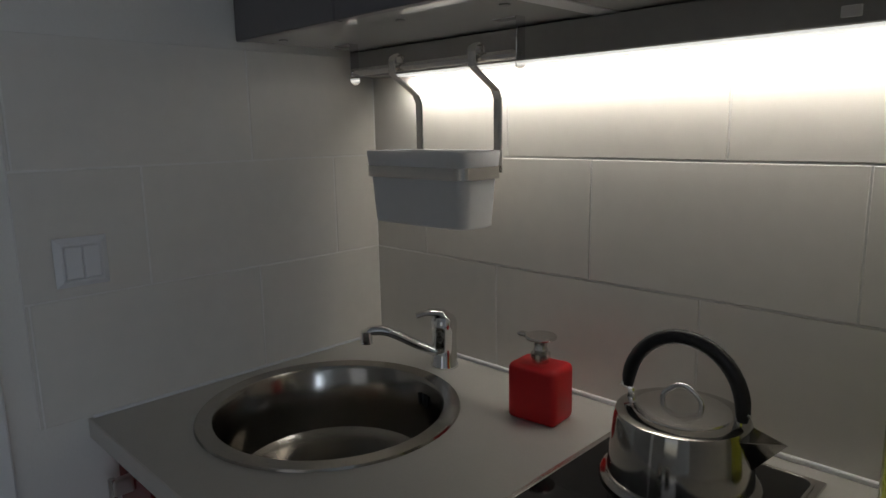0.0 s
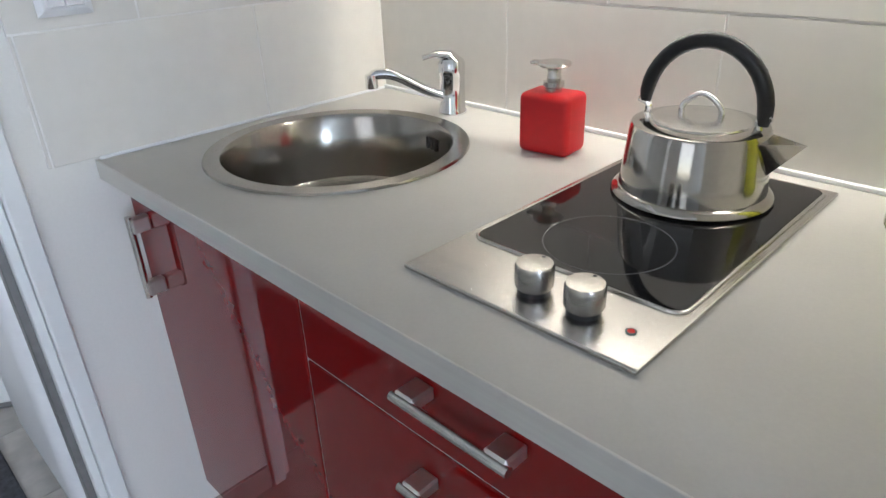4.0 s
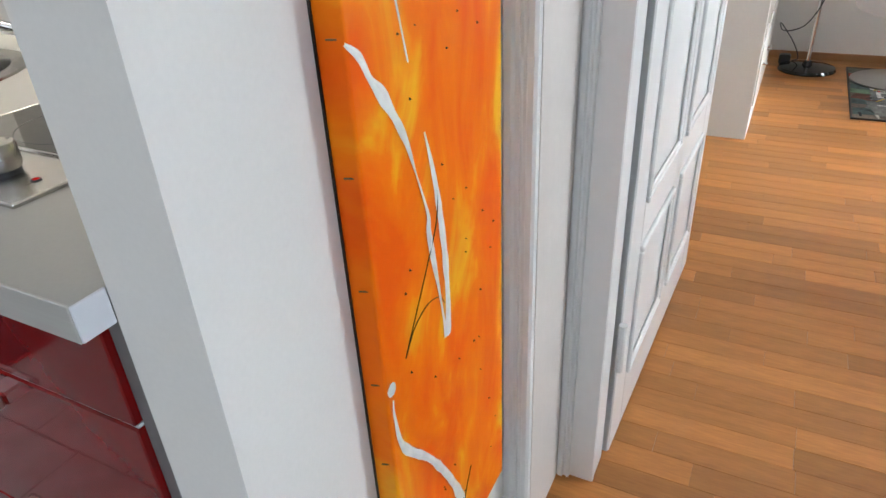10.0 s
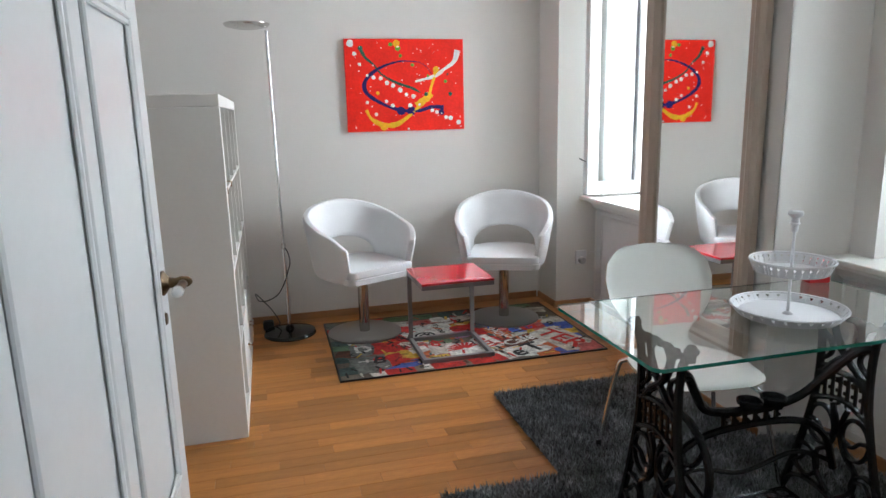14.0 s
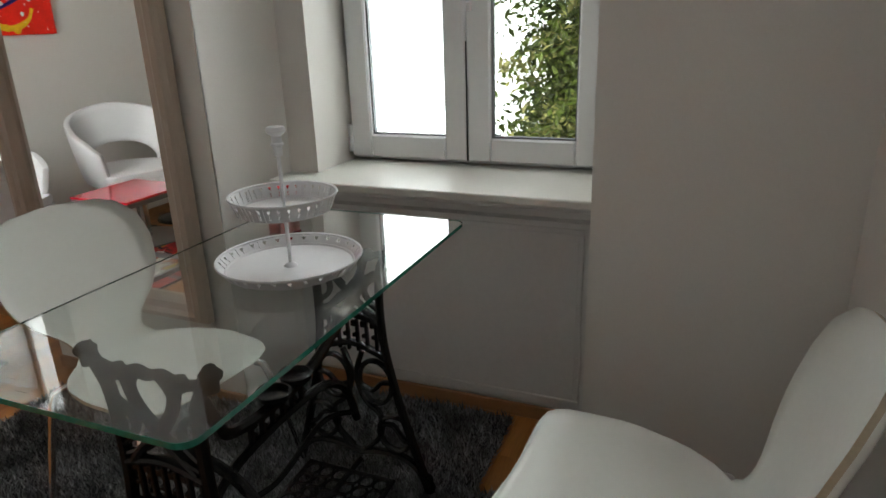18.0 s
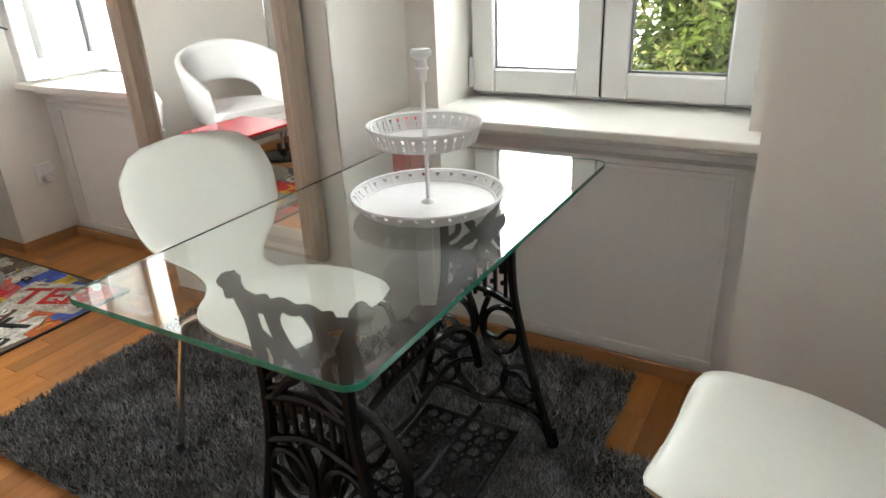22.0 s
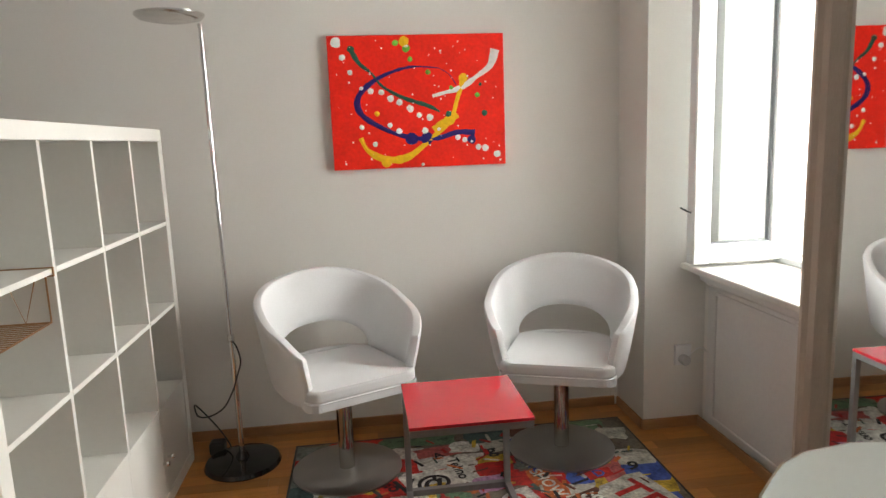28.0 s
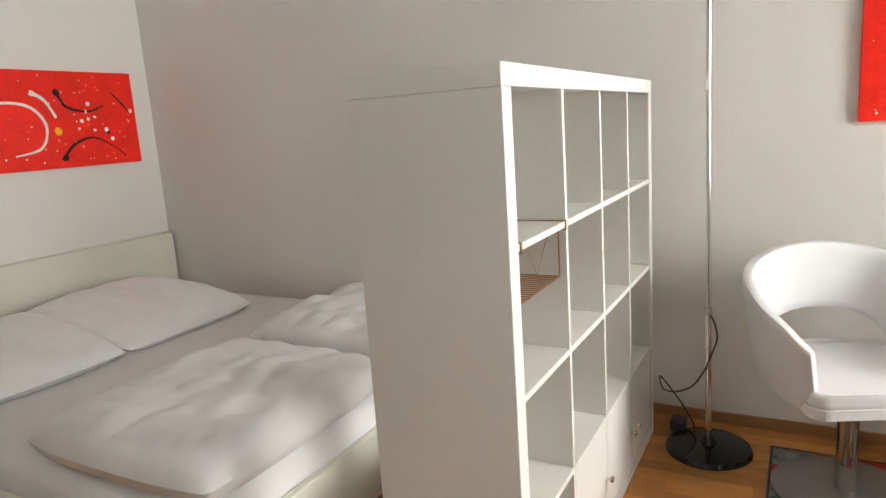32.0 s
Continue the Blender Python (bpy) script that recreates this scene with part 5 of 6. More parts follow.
for k in range(9):
    a = 0.5 + k * 0.33
    patch(i, -0.012 + 0.06 * math.cos(a), -0.25 + 0.06 * math.sin(a), 0.09, 0.018, a, 0, 0.0096 + k * 0.00001)
for k in range(210):
    x, y = rr.uniform(-rw + 0.04, rw - 0.04), rr.uniform(-rh + 0.04, rh - 0.04)
    w, h = (rr.uniform(0.008, 0.02), rr.uniform(0.03, 0.09)) if rr.random() < 0.5 else (rr.uniform(0.03, 0.09), rr.uniform(0.006, 0.018))
    patch(i, x, y, w, h, rr.gauss(0.05, 0.4), rr.choice((0, 3, 3, 8, 2, 5, 3, 6, 1, 0, 11)), 0.0097 + k * 0.000005)


def word(text, x, y, size, a, material, parent, z):
    cu = bpy.data.curves.new("word", "FONT")
    cu.body, cu.size, cu.extrude, cu.align_x, cu.align_y = text, size, 0.0003, "CENTER", "CENTER"
    cu.offset = size * 0.02
    ob = new("word", cu)
    me = bpy.data.meshes.new_from_object(ob)
    bpy.data.objects.remove(ob)
    me.materials.append(material)
    ob = new("lettering", me)
    ob.parent = parent
    ob.matrix_basis = pose(x, y, z, 0, 0, a)
    return ob


for tx, x, y, s_, a, c in (("SHOW", 1.85, 4.44, 0.075, -75, 8), ("CALL", 1.39, 4.13, 0.05, 8, 3), ("V@", 1.35, 4.52, 0.15, 4, 3), ("Tehno", 1.51, 4.63, 0.07, -80, 3), ("system", 1.77, 4.09, 0.055, -70, 3), ("TER", 2.19, 4.22, 0.2, -66, 0), ("Caf\u00e9", 1.93, 4.26, 0.12, 22, 8),
                           ("T", 1.97, 4.12, 0.2, 20, 3), ("e", 1.85, 4.07, 0.18, 20, 3), ("om", 1.73, 4.3, 0.14, -68, 0), ("D", 0.98, 4.4, 0.15, 0, 8), ("8", 1.22, 4.52, 0.1, 40, 3), ("D", 2.08, 4.47, 0.07, 15, 9), ("A", 1.44, 4.76, 0.07, 20, 3), ("g", 1.68, 4.76, 0.11, 10, 3), ("B", 1.05, 4.2, 0.14, -15, 3), ("TK", 1.83, 4.6, 0.1, -70, 9), ("KAR", 1.2, 4.7, 0.07, 5, 3), ("8", 1.42, 4.36, 0.13, 0, 0), ("R", 1.24, 4.4, 0.12, 0, 8), ("e", 1.18, 4.55, 0.16, 30, 0), ("9", 2.24, 4.5, 0.1, -20, 3)):
    word(tx, x - 1.5825, y - 4.475, s_, a, PATCH[c], rug, 0.0104)

# floor lamp
lp = thing("floor_lamp", "chrome uplighter floor lamp on a black round foot", "floor lamp", pose(0.572, 4.88, 0))
part("foot", lathe([(0, 0), (0.165, 0), (0.168, 0.006), (0.16, 0.022), (0.11, 0.03), (0.03, 0.034), (0.02, 0.06), (0, 0.06)], 48), M_GLOSSBLACK, lp, "glossy black foot", smooth=True)
part("pole", tube([(0, 0, 0.03), (-0.004, 0, 0.59)], 0.0125, 14), M_CHROME, lp, smooth=True)
part("upper_pole", tube([(-0.004, 0, 0.59), (-0.012, 0, 1.9)], 0.0095, 14), M_CHROME, lp, smooth=True)
part("joint", lathe([(0, 0.57), (0.0145, 0.57), (0.0145, 0.6), (0.01, 0.606), (0, 0.606)], 20), M_STEEL, lp, smooth=True, at=pose(-0.004, 0, 0))
part("head", lathe([(0.0, 0.0), (0.06, 0.0), (0.12, 0.012), (0.132, 0.024), (0.132, 0.03), (0.12, 0.018), (0, 0.008)], 48), M_STEEL, lp, "flat dish shade", smooth=True, at=pose(-0.12, -0.02, 1.905))
part("cord", tube(spline([(0.006, -0.012, 0.575), (0.022, -0.014, 0.54), (0.03, -0.012, 0.48), (0.012, -0.016, 0.42), (-0.014, -0.018, 0.35), (-0.06, -0.015, 0.275), (-0.126, -0.01, 0.24), (-0.18, 0.02, 0.235), (-0.2, 0.06, 0.27), (-0.17, 0.06, 0.24), (-0.1, 0.05, 0.15), (-0.06, 0.06, 0.06), (-0.09, 0.1, 0.03)], 8), 0.0036, 8), M_BLACKPLASTIC, lp, smooth=True)
part("plug", cbox(-0.17, -0.1, 0.1, 0.17, 0.0, 0.06, 0.012, 2), M_BLACKPLASTIC, lp)

# ---- shelf ----
X0, X1, Y0, Y1, H = -0.05, 0.338, 3.483, 4.975, 1.49
sf = thing("bookshelf", "white open cube bookshelf used as a room divider", "bookshelf")
t_ = 0.05
part("side_panel", cbox(X0, X1, Y0, Y0 + t_, 0, H - t_, 0.0015), M_MELAMINE, sf)
part("side_panel", cbox(X0, X1, Y1 - t_, Y1, 0, H - t_, 0.0015), M_MELAMINE, sf)
part("top_panel", cbox(X0, X1, Y0, Y1, H - t_ + 0.001, H, 0.0015), M_MELAMINE, sf)
part("bottom_panel", cbox(X0, X1, Y0 + t_, Y1 - t_, 0, t_, 0.0015), M_MELAMINE, sf)
cell = (Y1 - Y0 - 2 * t_ + 0.016) / 4
celz = (H - 2 * t_ + 0.016) / 4
for i in range(1, 4):
    y = Y0 + t_ + i * cell - 0.016
    part("upright", cbox(X0 + 0.004, X1 - 0.003, y, y + 0.016, t_, H - t_), M_MELAMINE, sf)
for j in range(1, 4):
    z = t_ + j * celz - 0.016
    for i in range(4):
        y = Y0 + t_ + i * cell
        part("shelf_board", cbox(X0 + 0.005, X1 - 0.002, y, y + cell - 0.016, z, z + 0.016), M_MELAMINE, sf)
for i in (1, 2, 3):
    y = Y0 + t_ + i * cell
    d = part("door", cbox(X1 - 0.02, X1 - 0.003, y + 0.002, y + cell - 0.018, t_ + 0.002, t_ + celz - 0.018, 0.001), M_MELAMINE, sf, "white insert door")
    part("knob", lathe([(0, 0), (0.006, 0), (0.005, 0.012), (0.011, 0.018), (0.01, 0.024), (0, 0.026)], 16), M_CHROME, d, at=pose(X1 - 0.003, y + (0.03 if i == 3 else cell - 0.035), 0.19, 0, 90, 0), smooth=True)
gz = t_ + 3 * celz
gd = thing("clock", "small black desk clock on a shelf board", "clock", pose(X1 - 0.1, Y0 + t_ + 2 * cell + 0.06, gz, 0, 0, 20))
part("case", cbox(-0.02, 0.02, -0.035, 0.035, 0, 0.06, 0.006, 2), M_BLACKPLASTIC, gd)
part("face", cbox(0.02, 0.021, -0.028, 0.028, 0.008, 0.052), M_BLACKGLASS, gd)
wb = thing("wire_basket", "copper wire basket hung from a shelf board", "basket")
y0, zb = Y0 + t_ + 0.012, t_ + 3 * celz - 0.018
y1 = y0 + cell - 0.04
for y in np.linspace(y0, y1, 17):
    part("wire", tube([(X0 + 0.03, y, zb - 0.13), (X1 - 0.02, y, zb - 0.13)], 0.0019, 6), M_COPPER, wb)
for y in (y0, y1):
    side = [(x, y, zb - (0.13 if k % 2 else 0.002)) for k, x in enumerate(np.linspace(X0 + 0.03, X1 - 0.045, 9))]
    part("side_wire", tube(side, 0.0019, 6), M_COPPER, wb)
    part("post", tube([(X1 - 0.02, y, zb - 0.13), (X1 - 0.02, y, zb - 0.002)], 0.0024, 6), M_COPPER, wb)
    part("hanger", boxes((X0 + 0.02, X1 + 0.003, y - 0.0025, y + 0.0025, zb + 0.0185, zb + 0.0215), (X1 - 0.0005, X1 + 0.003, y - 0.0025, y + 0.0025, zb - 0.004, zb + 0.0185), (X1 - 0.022, X1 - 0.0005, y - 0.0025, y + 0.0025, zb - 0.004, zb - 0.001)), M_COPPER, wb)
part("rim", tube([(X1 - 0.02, y0, zb - 0.13), (X1 - 0.02, y1, zb - 0.13), (X0 + 0.03, y1, zb - 0.13), (X0 + 0.03, y0, zb - 0.13)], 0.0026, 6, closed=True), M_COPPER, wb)

# ---- bed ----
bd = thing("bed", "cream double bed made up with white linen", "bed")
BX1, BY0, BY1 = -0.43, 3.17, 5.12
part("headboard", cbox(BEDX + 0.004, BEDX + 0.07, BY0 - 0.02, BY1 + 0.02, 0, 0.8, 0.008, 2), M_BEDFRAME, bd)
part("side_rail", cbox(BEDX + 0.07, BX1, BY0, BY0 + 0.03, 0.1, 0.34, 0.004), M_BEDFRAME, bd)
part("side_rail", cbox(BEDX + 0.07, BX1, BY1 - 0.03, BY1, 0.1, 0.34, 0.004), M_BEDFRAME, bd)
part("footboard", cbox(BX1, BX1 + 0.03, BY0, BY1, 0.1, 0.34, 0.004), M_BEDFRAME, bd)
for x in (BEDX + 0.1, BX1 - 0.06):
    for y in (BY0 + 0.035, BY1 - 0.09):
        part("leg", cbox(x, x + 0.055, y, y + 0.055, 0, 0.1), M_BEDFRAME, bd)
tagged(part("mattress", cbox(BEDX + 0.075, BX1 - 0.005, BY0 + 0.035, BY1 - 0.035, 0.2, 0.44, 0.05, 4), M_LINEN, smooth=True), "thick mattress in a white fitted sheet", "mattress")


def soft(name, label, category, sx, sy, sz, m, seed, creases=1.0, flat=4):
    """A stuffed, slightly creased cushion shape."""
    bm = bmesh.new()
    NX, NY = 60, 60
    vs = {}
    for o in (1, -1):
        for i in range(NX + 1):
            for j in range(NY + 1):
                u, v = -1 + 2 * i / NX, -1 + 2 * j / NY
                if o < 0 and (i in (0, NX) or j in (0, NY)):
                    vs[o, i, j] = vs[1, i, j]
                    continue
                e = (max(0, 1 - abs(u) ** flat) * max(0, 1 - abs(v) ** flat)) ** 0.5
                p = Vector((u * sx / 2 * (1 - 0.05 * abs(v) ** 3), v * sy / 2 * (1 - 0.05 * abs(u) ** 3), 0))
                n_ = noise.noise((p.x * 4 + seed, p.y * 4, seed)) * 0.11 + (noise.noise((p.x * 11, p.y * 9 + seed, 3)) * 0.07 + (abs(noise.noise((p.x * 6 + p.y * 3, p.y * 7 - p.x * 4, seed))) - 0.2) * 0.14) * creases
                p.z = o * sz / 2 * e * (1 + n_) if o > 0 else -sz / 2 * e * 0.9
                vs[o, i, j] = bm.verts.new(p)
        for i in range(NX):
            for j in range(NY):
                q = list(dict.fromkeys([vs[o, i, j], vs[o, i + 1, j], vs[o, i + 1, j + 1], vs[o, i, j + 1]]))
                try:
                    bm.faces.new(q)
                except ValueError:
                    pass
    return tagged(part(name, bm, M_LINEN, smooth=True, at=m), label, category)


soft("pillow", "plump white pillow at the headboard", "pillow", 0.8, 0.84, 0.15, pose(-2.17, 4.4, 0.525, 0, 9, 3), 1.0, 2.0)
soft("pillow", "plump white pillow at the headboard", "pillow", 0.8, 0.84, 0.15, pose(-2.14, 3.6, 0.525, 0, 8, -2), 5.0, 2.0)
soft("duvet", "thick white duvet folded at the foot of the bed", "duvet", 0.79, 0.92, 0.16, pose(-0.795, 3.67, 0.507, 0, 1, 1), 9.0, 2.2, 9)
soft("duvet", "thick white duvet folded at the foot of the bed", "duvet", 0.8, 0.9, 0.2, pose(-0.8, 4.6, 0.52, 0, 1, -3), 14.0, 2.4, 7)


# ---- mirror ----
MY0, MY1, MZ0, MZ1 = -0.42, 0.418, 0.33, 2.2
mr = thing("wall_mirror", "tall mirror in a broad beige wooden frame", "mirror", pose(WX - 0.009, 3.3, 0, 0, 0, -0.75))
fp = [(0, 0), (0, 0.03), (0.012, 0.05), (0.03, 0.055), (0.045, 0.046), (0.07, 0.044), (0.082, 0.03), (0.09, 0.018), (0.09, 0)]
for p0, p1, u in (((0, MY0, MZ0), (0, MY0, MZ1), (0, 1, 0)), ((0, MY1, MZ0), (0, MY1, MZ1), (0, -1, 0)), ((0, MY0, MZ0), (0, MY1, MZ0), (0, 0, 1)), ((0, MY0, MZ1), (0, MY1, MZ1), (0, 0, -1))):
    d = (Vector(p1) - Vector(p0)).normalized()
    bm = bmesh.new()
    ra = [bm.verts.new(Vector(p0) + Vector(u) * a + d * a + Vector((-1, 0, 0)) * b) for a, b in fp]
    rb = [bm.verts.new(Vector(p1) + Vector(u) * a - d * a + Vector((-1, 0, 0)) * b) for a, b in fp]
    for j in range(len(fp)):
        k = (j + 1) % len(fp)
        bm.faces.new((ra[j], ra[k], rb[k], rb[j]))
    part("frame", bm, M_FRAME, mr)
part("mirror_glass", cbox(-0.01, -0.004, MY0 + 0.08, MY1 - 0.08, MZ0 + 0.08, MZ1 - 0.08), M_MIRROR, mr)

# ---- dining corner ----
gt = thing("dining_table", "glass dining table on an old sewing machine base", "table", pose(0, 0, 0.03))
tg = part("glass_top", slab(rounded(1.37, 2.42, 1.95, 2.53, 0.03), 0.01), [M_TABLEGLASS], gt, "clear glass top with a green edge", at=pose(0, 0, 0.738))
tg.visible_shadow = False
part("glass_edge", sweep([(0, 0), (0.0012, 0), (0.0012, 0.01), (0, 0.01)], [((x, y, 0), Vector((x - 1.895, y - 2.24, 0)).normalized(), (0, 0, 1)) for x, y in rounded(1.37, 2.42, 1.95, 2.53, 0.03) + [rounded(1.37, 2.42, 1.95, 2.53, 0.03)[0]]]), M_GLASSEDGE, gt, "green glass edge", at=pose(0, 0, 0.738))


def side_frame(x):
    """One cast-iron end of the base, in its y and z plane."""
    R = 0.0085
    c = 2.215
    leg = [(0.215, 0.0), (0.208, 0.03), (0.184, 0.1), (0.146, 0.23), (0.115, 0.36), (0.099, 0.45), (0.094, 0.56), (0.1, 0.65), (0.116, 0.69), (0.14, 0.735)]
    bars = []

    def bar(pts, r=R, closed=False):
        bm = tube(spline([(x, c + a, z) for a, z in pts], 6, closed), r, 8, None, closed, flat=1.35, up=(1, 0, 0))
        bars.append(bm)
        return bm

    s_ = part("side_frame", bar(leg, 0.0105), M_BLACKIRON, gt, "ornate black cast-iron end frame", smooth=True)
    bars.clear()
    bar([(-a, z) for a, z in leg], 0.0105)
    # top rail with a lobe near each end
    bar([(-0.118, 0.7), (-0.07, 0.69), (-0.03, 0.702), (0, 0.696), (0.03, 0.702), (0.07, 0.69), (0.118, 0.7)], 0.0095)
    # plate rails above and below the row of raised shapes
    bar([(-0.096, 0.505), (0, 0.525), (0.096, 0.505)], 0.0095)
    bar([(-0.104, 0.405), (0, 0.438), (0.104, 0.405)], 0.0095)
    # crossing straps between top rail and plate
    bar([(-0.06, 0.69), (-0.03, 0.61), (0.03, 0.56), (0.07, 0.515)], 0.0105)
    bar([(0.06, 0.69), (0.035, 0.62), (-0.02, 0.565), (-0.075, 0.515)], 0.0085)
    for g in (1, -1):
        bar([(g * 0.098, 0.635), (g * 0.06, 0.61), (g * 0.055, 0.575), (g * 0.095, 0.54)], 0.0075)
        bar([(g * 0.022, 0.7), (g * 0.045, 0.665), (g * 0.03, 0.625), (g * 0.008, 0.6)], 0.007)
        bar([(0, 0.578), (g * 0.03, 0.55), (g * 0.085, 0.525)], 0.007)
        # two rows of rings joined by S curves
        bar([(g * 0.066 + 0.05 * math.cos(6.2832 * i / 16), 0.325 + 0.066 * math.sin(6.2832 * i / 16)) for i in range(16)], 0.0075, True)
        bar([(g * 0.118 + 0.05 * math.cos(6.2832 * i / 16), 0.17 + 0.055 * math.sin(6.2832 * i / 16)) for i in range(16)], 0.0075, True)
        bar([(g * 0.03, 0.415), (g * 0.008, 0.34), (g * 0.03, 0.265), (g * 0.075, 0.22), (g * 0.068, 0.15), (g * 0.02, 0.1)], 0.008)
        bar([(g * 0.018, 0.31), (g * 0.055, 0.298), (g * 0.085, 0.325), (g * 0.12, 0.33)], 0.007)
        bar([(g * 0.075, 0.19), (g * 0.11, 0.195), (g * 0.14, 0.16), (g * 0.165, 0.15)], 0.007)
        bar([(0, 0.085), (g * 0.06, 0.1), (g * 0.13, 0.098), (g * 0.18, 0.07), (g * 0.208, 0.015)], 0.0095)
    for bm in bars:
        part("scroll", bm, M_BLACKIRON, s_, smooth=True)
    for k in range(6):
        y = c - 0.078 + k * 0.029
        part("raised_shape", boxes((x - 0.006, x + 0.006, y - 0.005, y + 0.004, 0.415, 0.512), (x - 0.005, x + 0.005, y + 0.004, y + 0.017, 0.488, 0.506), (x - 0.005, x + 0.005, y + 0.004, y + 0.014, 0.456, 0.468), bevel=0.002), M_BLACKIRON, s_)
    for g in (1, -1):
        part("foot", lathe([(0, -0.03), (0.014, -0.03), (0.018, -0.015), (0.012, 0.0), (0.01, 0.02), (0, 0.02)], 12), M_BLACKIRON, s_, smooth=True, at=pose(x, c + g * 0.215, 0.03))
        part("bolt_knob", lathe([(0, -0.02), (0.012, -0.02), (0.013, 0.0), (0.019, 0.004), (0.021, 0.012), (0.013, 0.021), (0, 0.022)], 14), M_BLACKIRON, s_, smooth=True, at=pose(x, c + g * 0.14, 0.712))
        part("lobe", lathe([(0, -0.018), (0.012, -0.013), (0.017, 0), (0.012, 0.013), (0, 0.018)], 12), M_BLACKIRON, s_, smooth=True, at=pose(x, c + g * 0.07, 0.692))


side_frame(1.556)
side_frame(2.222)
BY = 2.215
bm = bmesh.new()
tube(spline([(1.562, BY - 0.09, 0.64), (1.6, BY - 0.07, 0.625), (1.66, BY - 0.03, 0.545), (1.72, BY, 0.475), (1.82, BY, 0.455), (1.96, BY, 0.455), (2.06, BY, 0.475), (2.12, BY - 0.03, 0.545), (2.18, BY - 0.07, 0.625), (2.216, BY - 0.09, 0.64)], 6), 0.014, 8, bm)
tube(spline([(1.562, BY, 0.2), (1.61, BY, 0.32), (1.71, BY, 0.388), (1.889, BY, 0.405), (2.068, BY, 0.388), (2.17, BY, 0.32), (2.216, BY, 0.2)], 6), 0.012, 8, bm)
tube(spline([(1.562, BY, 0.22), (1.7, BY + 0.02, 0.27), (1.889, BY + 0.03, 0.225), (2.08, BY + 0.02, 0.27), (2.216, BY, 0.22)], 6), 0.008, 8, bm)
cr = part("cross_brace", bm, M_BLACKIRON, gt, smooth=True)
for k in range(6):
    x = 1.785 + k * 0.038
    part("raised_shape", boxes((x - 0.006, x + 0.005, BY - 0.007, BY + 0.007, 0.398, 0.458), (x + 0.005, x + 0.02, BY - 0.006, BY + 0.006, 0.438, 0.455), (x + 0.005, x + 0.015, BY - 0.006, BY + 0.006, 0.418, 0.427), bevel=0.002), M_BLACKIRON, cr)
for x in (1.87, 1.955):
    part("oil_cup", lathe([(0, 0.0), (0.025, 0.0), (0.037, 0.012), (0.039, 0.024), (0.034, 0.025), (0.03, 0.012), (0, 0.01)], 28), M_BLACKIRON, cr, smooth=True, at=pose(x, BY - 0.005, 0.464))
tr_ = part("treadle", tube([(1.76, 2.08, 0.05), (2.155, 2.08, 0.062), (2.155, 2.345, 0.062), (1.76, 2.345, 0.05)], 0.0075, 8, closed=True), M_BLACKIRON, gt, "openwork iron treadle plate", smooth=True)
bm = bmesh.new()
for i in range(9):
    for j in range(6):
        cx, cy = 1.785 + i * 0.043, 2.105 + j * 0.043
        tube([(cx + 0.024 * math.cos(6.2832 * k / 10), cy + 0.021 * math.sin(6.2832 * k / 10), 0.051 + 0.03 * (cx - 1.76)) for k in range(10)], 0.0042, 6, bm, True)
part("lattice", bm, M_BLACKIRON, tr_, smooth=True)
part("axle", tube([(1.562, BY, 0.06), (2.216, BY, 0.06)], 0.008, 8), M_BLACKIRON, gt)
bm = bmesh.new()
tube([(1.63, BY + 0.15 * math.cos(6.2832 * k / 36), 0.33 + 0.15 * math.sin(6.2832 * k / 36)) for k in range(36)], 0.012, 8, bm, True)
tube([(1.63, BY + 0.03 * math.cos(6.2832 * k / 14), 0.33 + 0.03 * math.sin(6.2832 * k / 14)) for k in range(14)], 0.012, 8, bm, True)
for k in range(5):
    a = 6.2832 * k / 5
    tube(spline([(1.63, BY + 0.03 * math.cos(a + 0.6), 0.33 + 0.03 * math.sin(a + 0.6)), (1.63, BY + 0.085 * math.cos(a + 0.35), 0.33 + 0.085 * math.sin(a + 0.35)), (1.63, BY + 0.147 * math.cos(a), 0.33 + 0.147 * math.sin(a))], 4), 0.008, 7, bm)
part("flywheel", bm, M_BLACKIRON, gt, smooth=True)
part("crank_rod", tube([(1.65, BY + 0.02, 0.3), (1.82, BY + 0.03, 0.07)], 0.006, 8), M_BLACKIRON, gt, smooth=True)


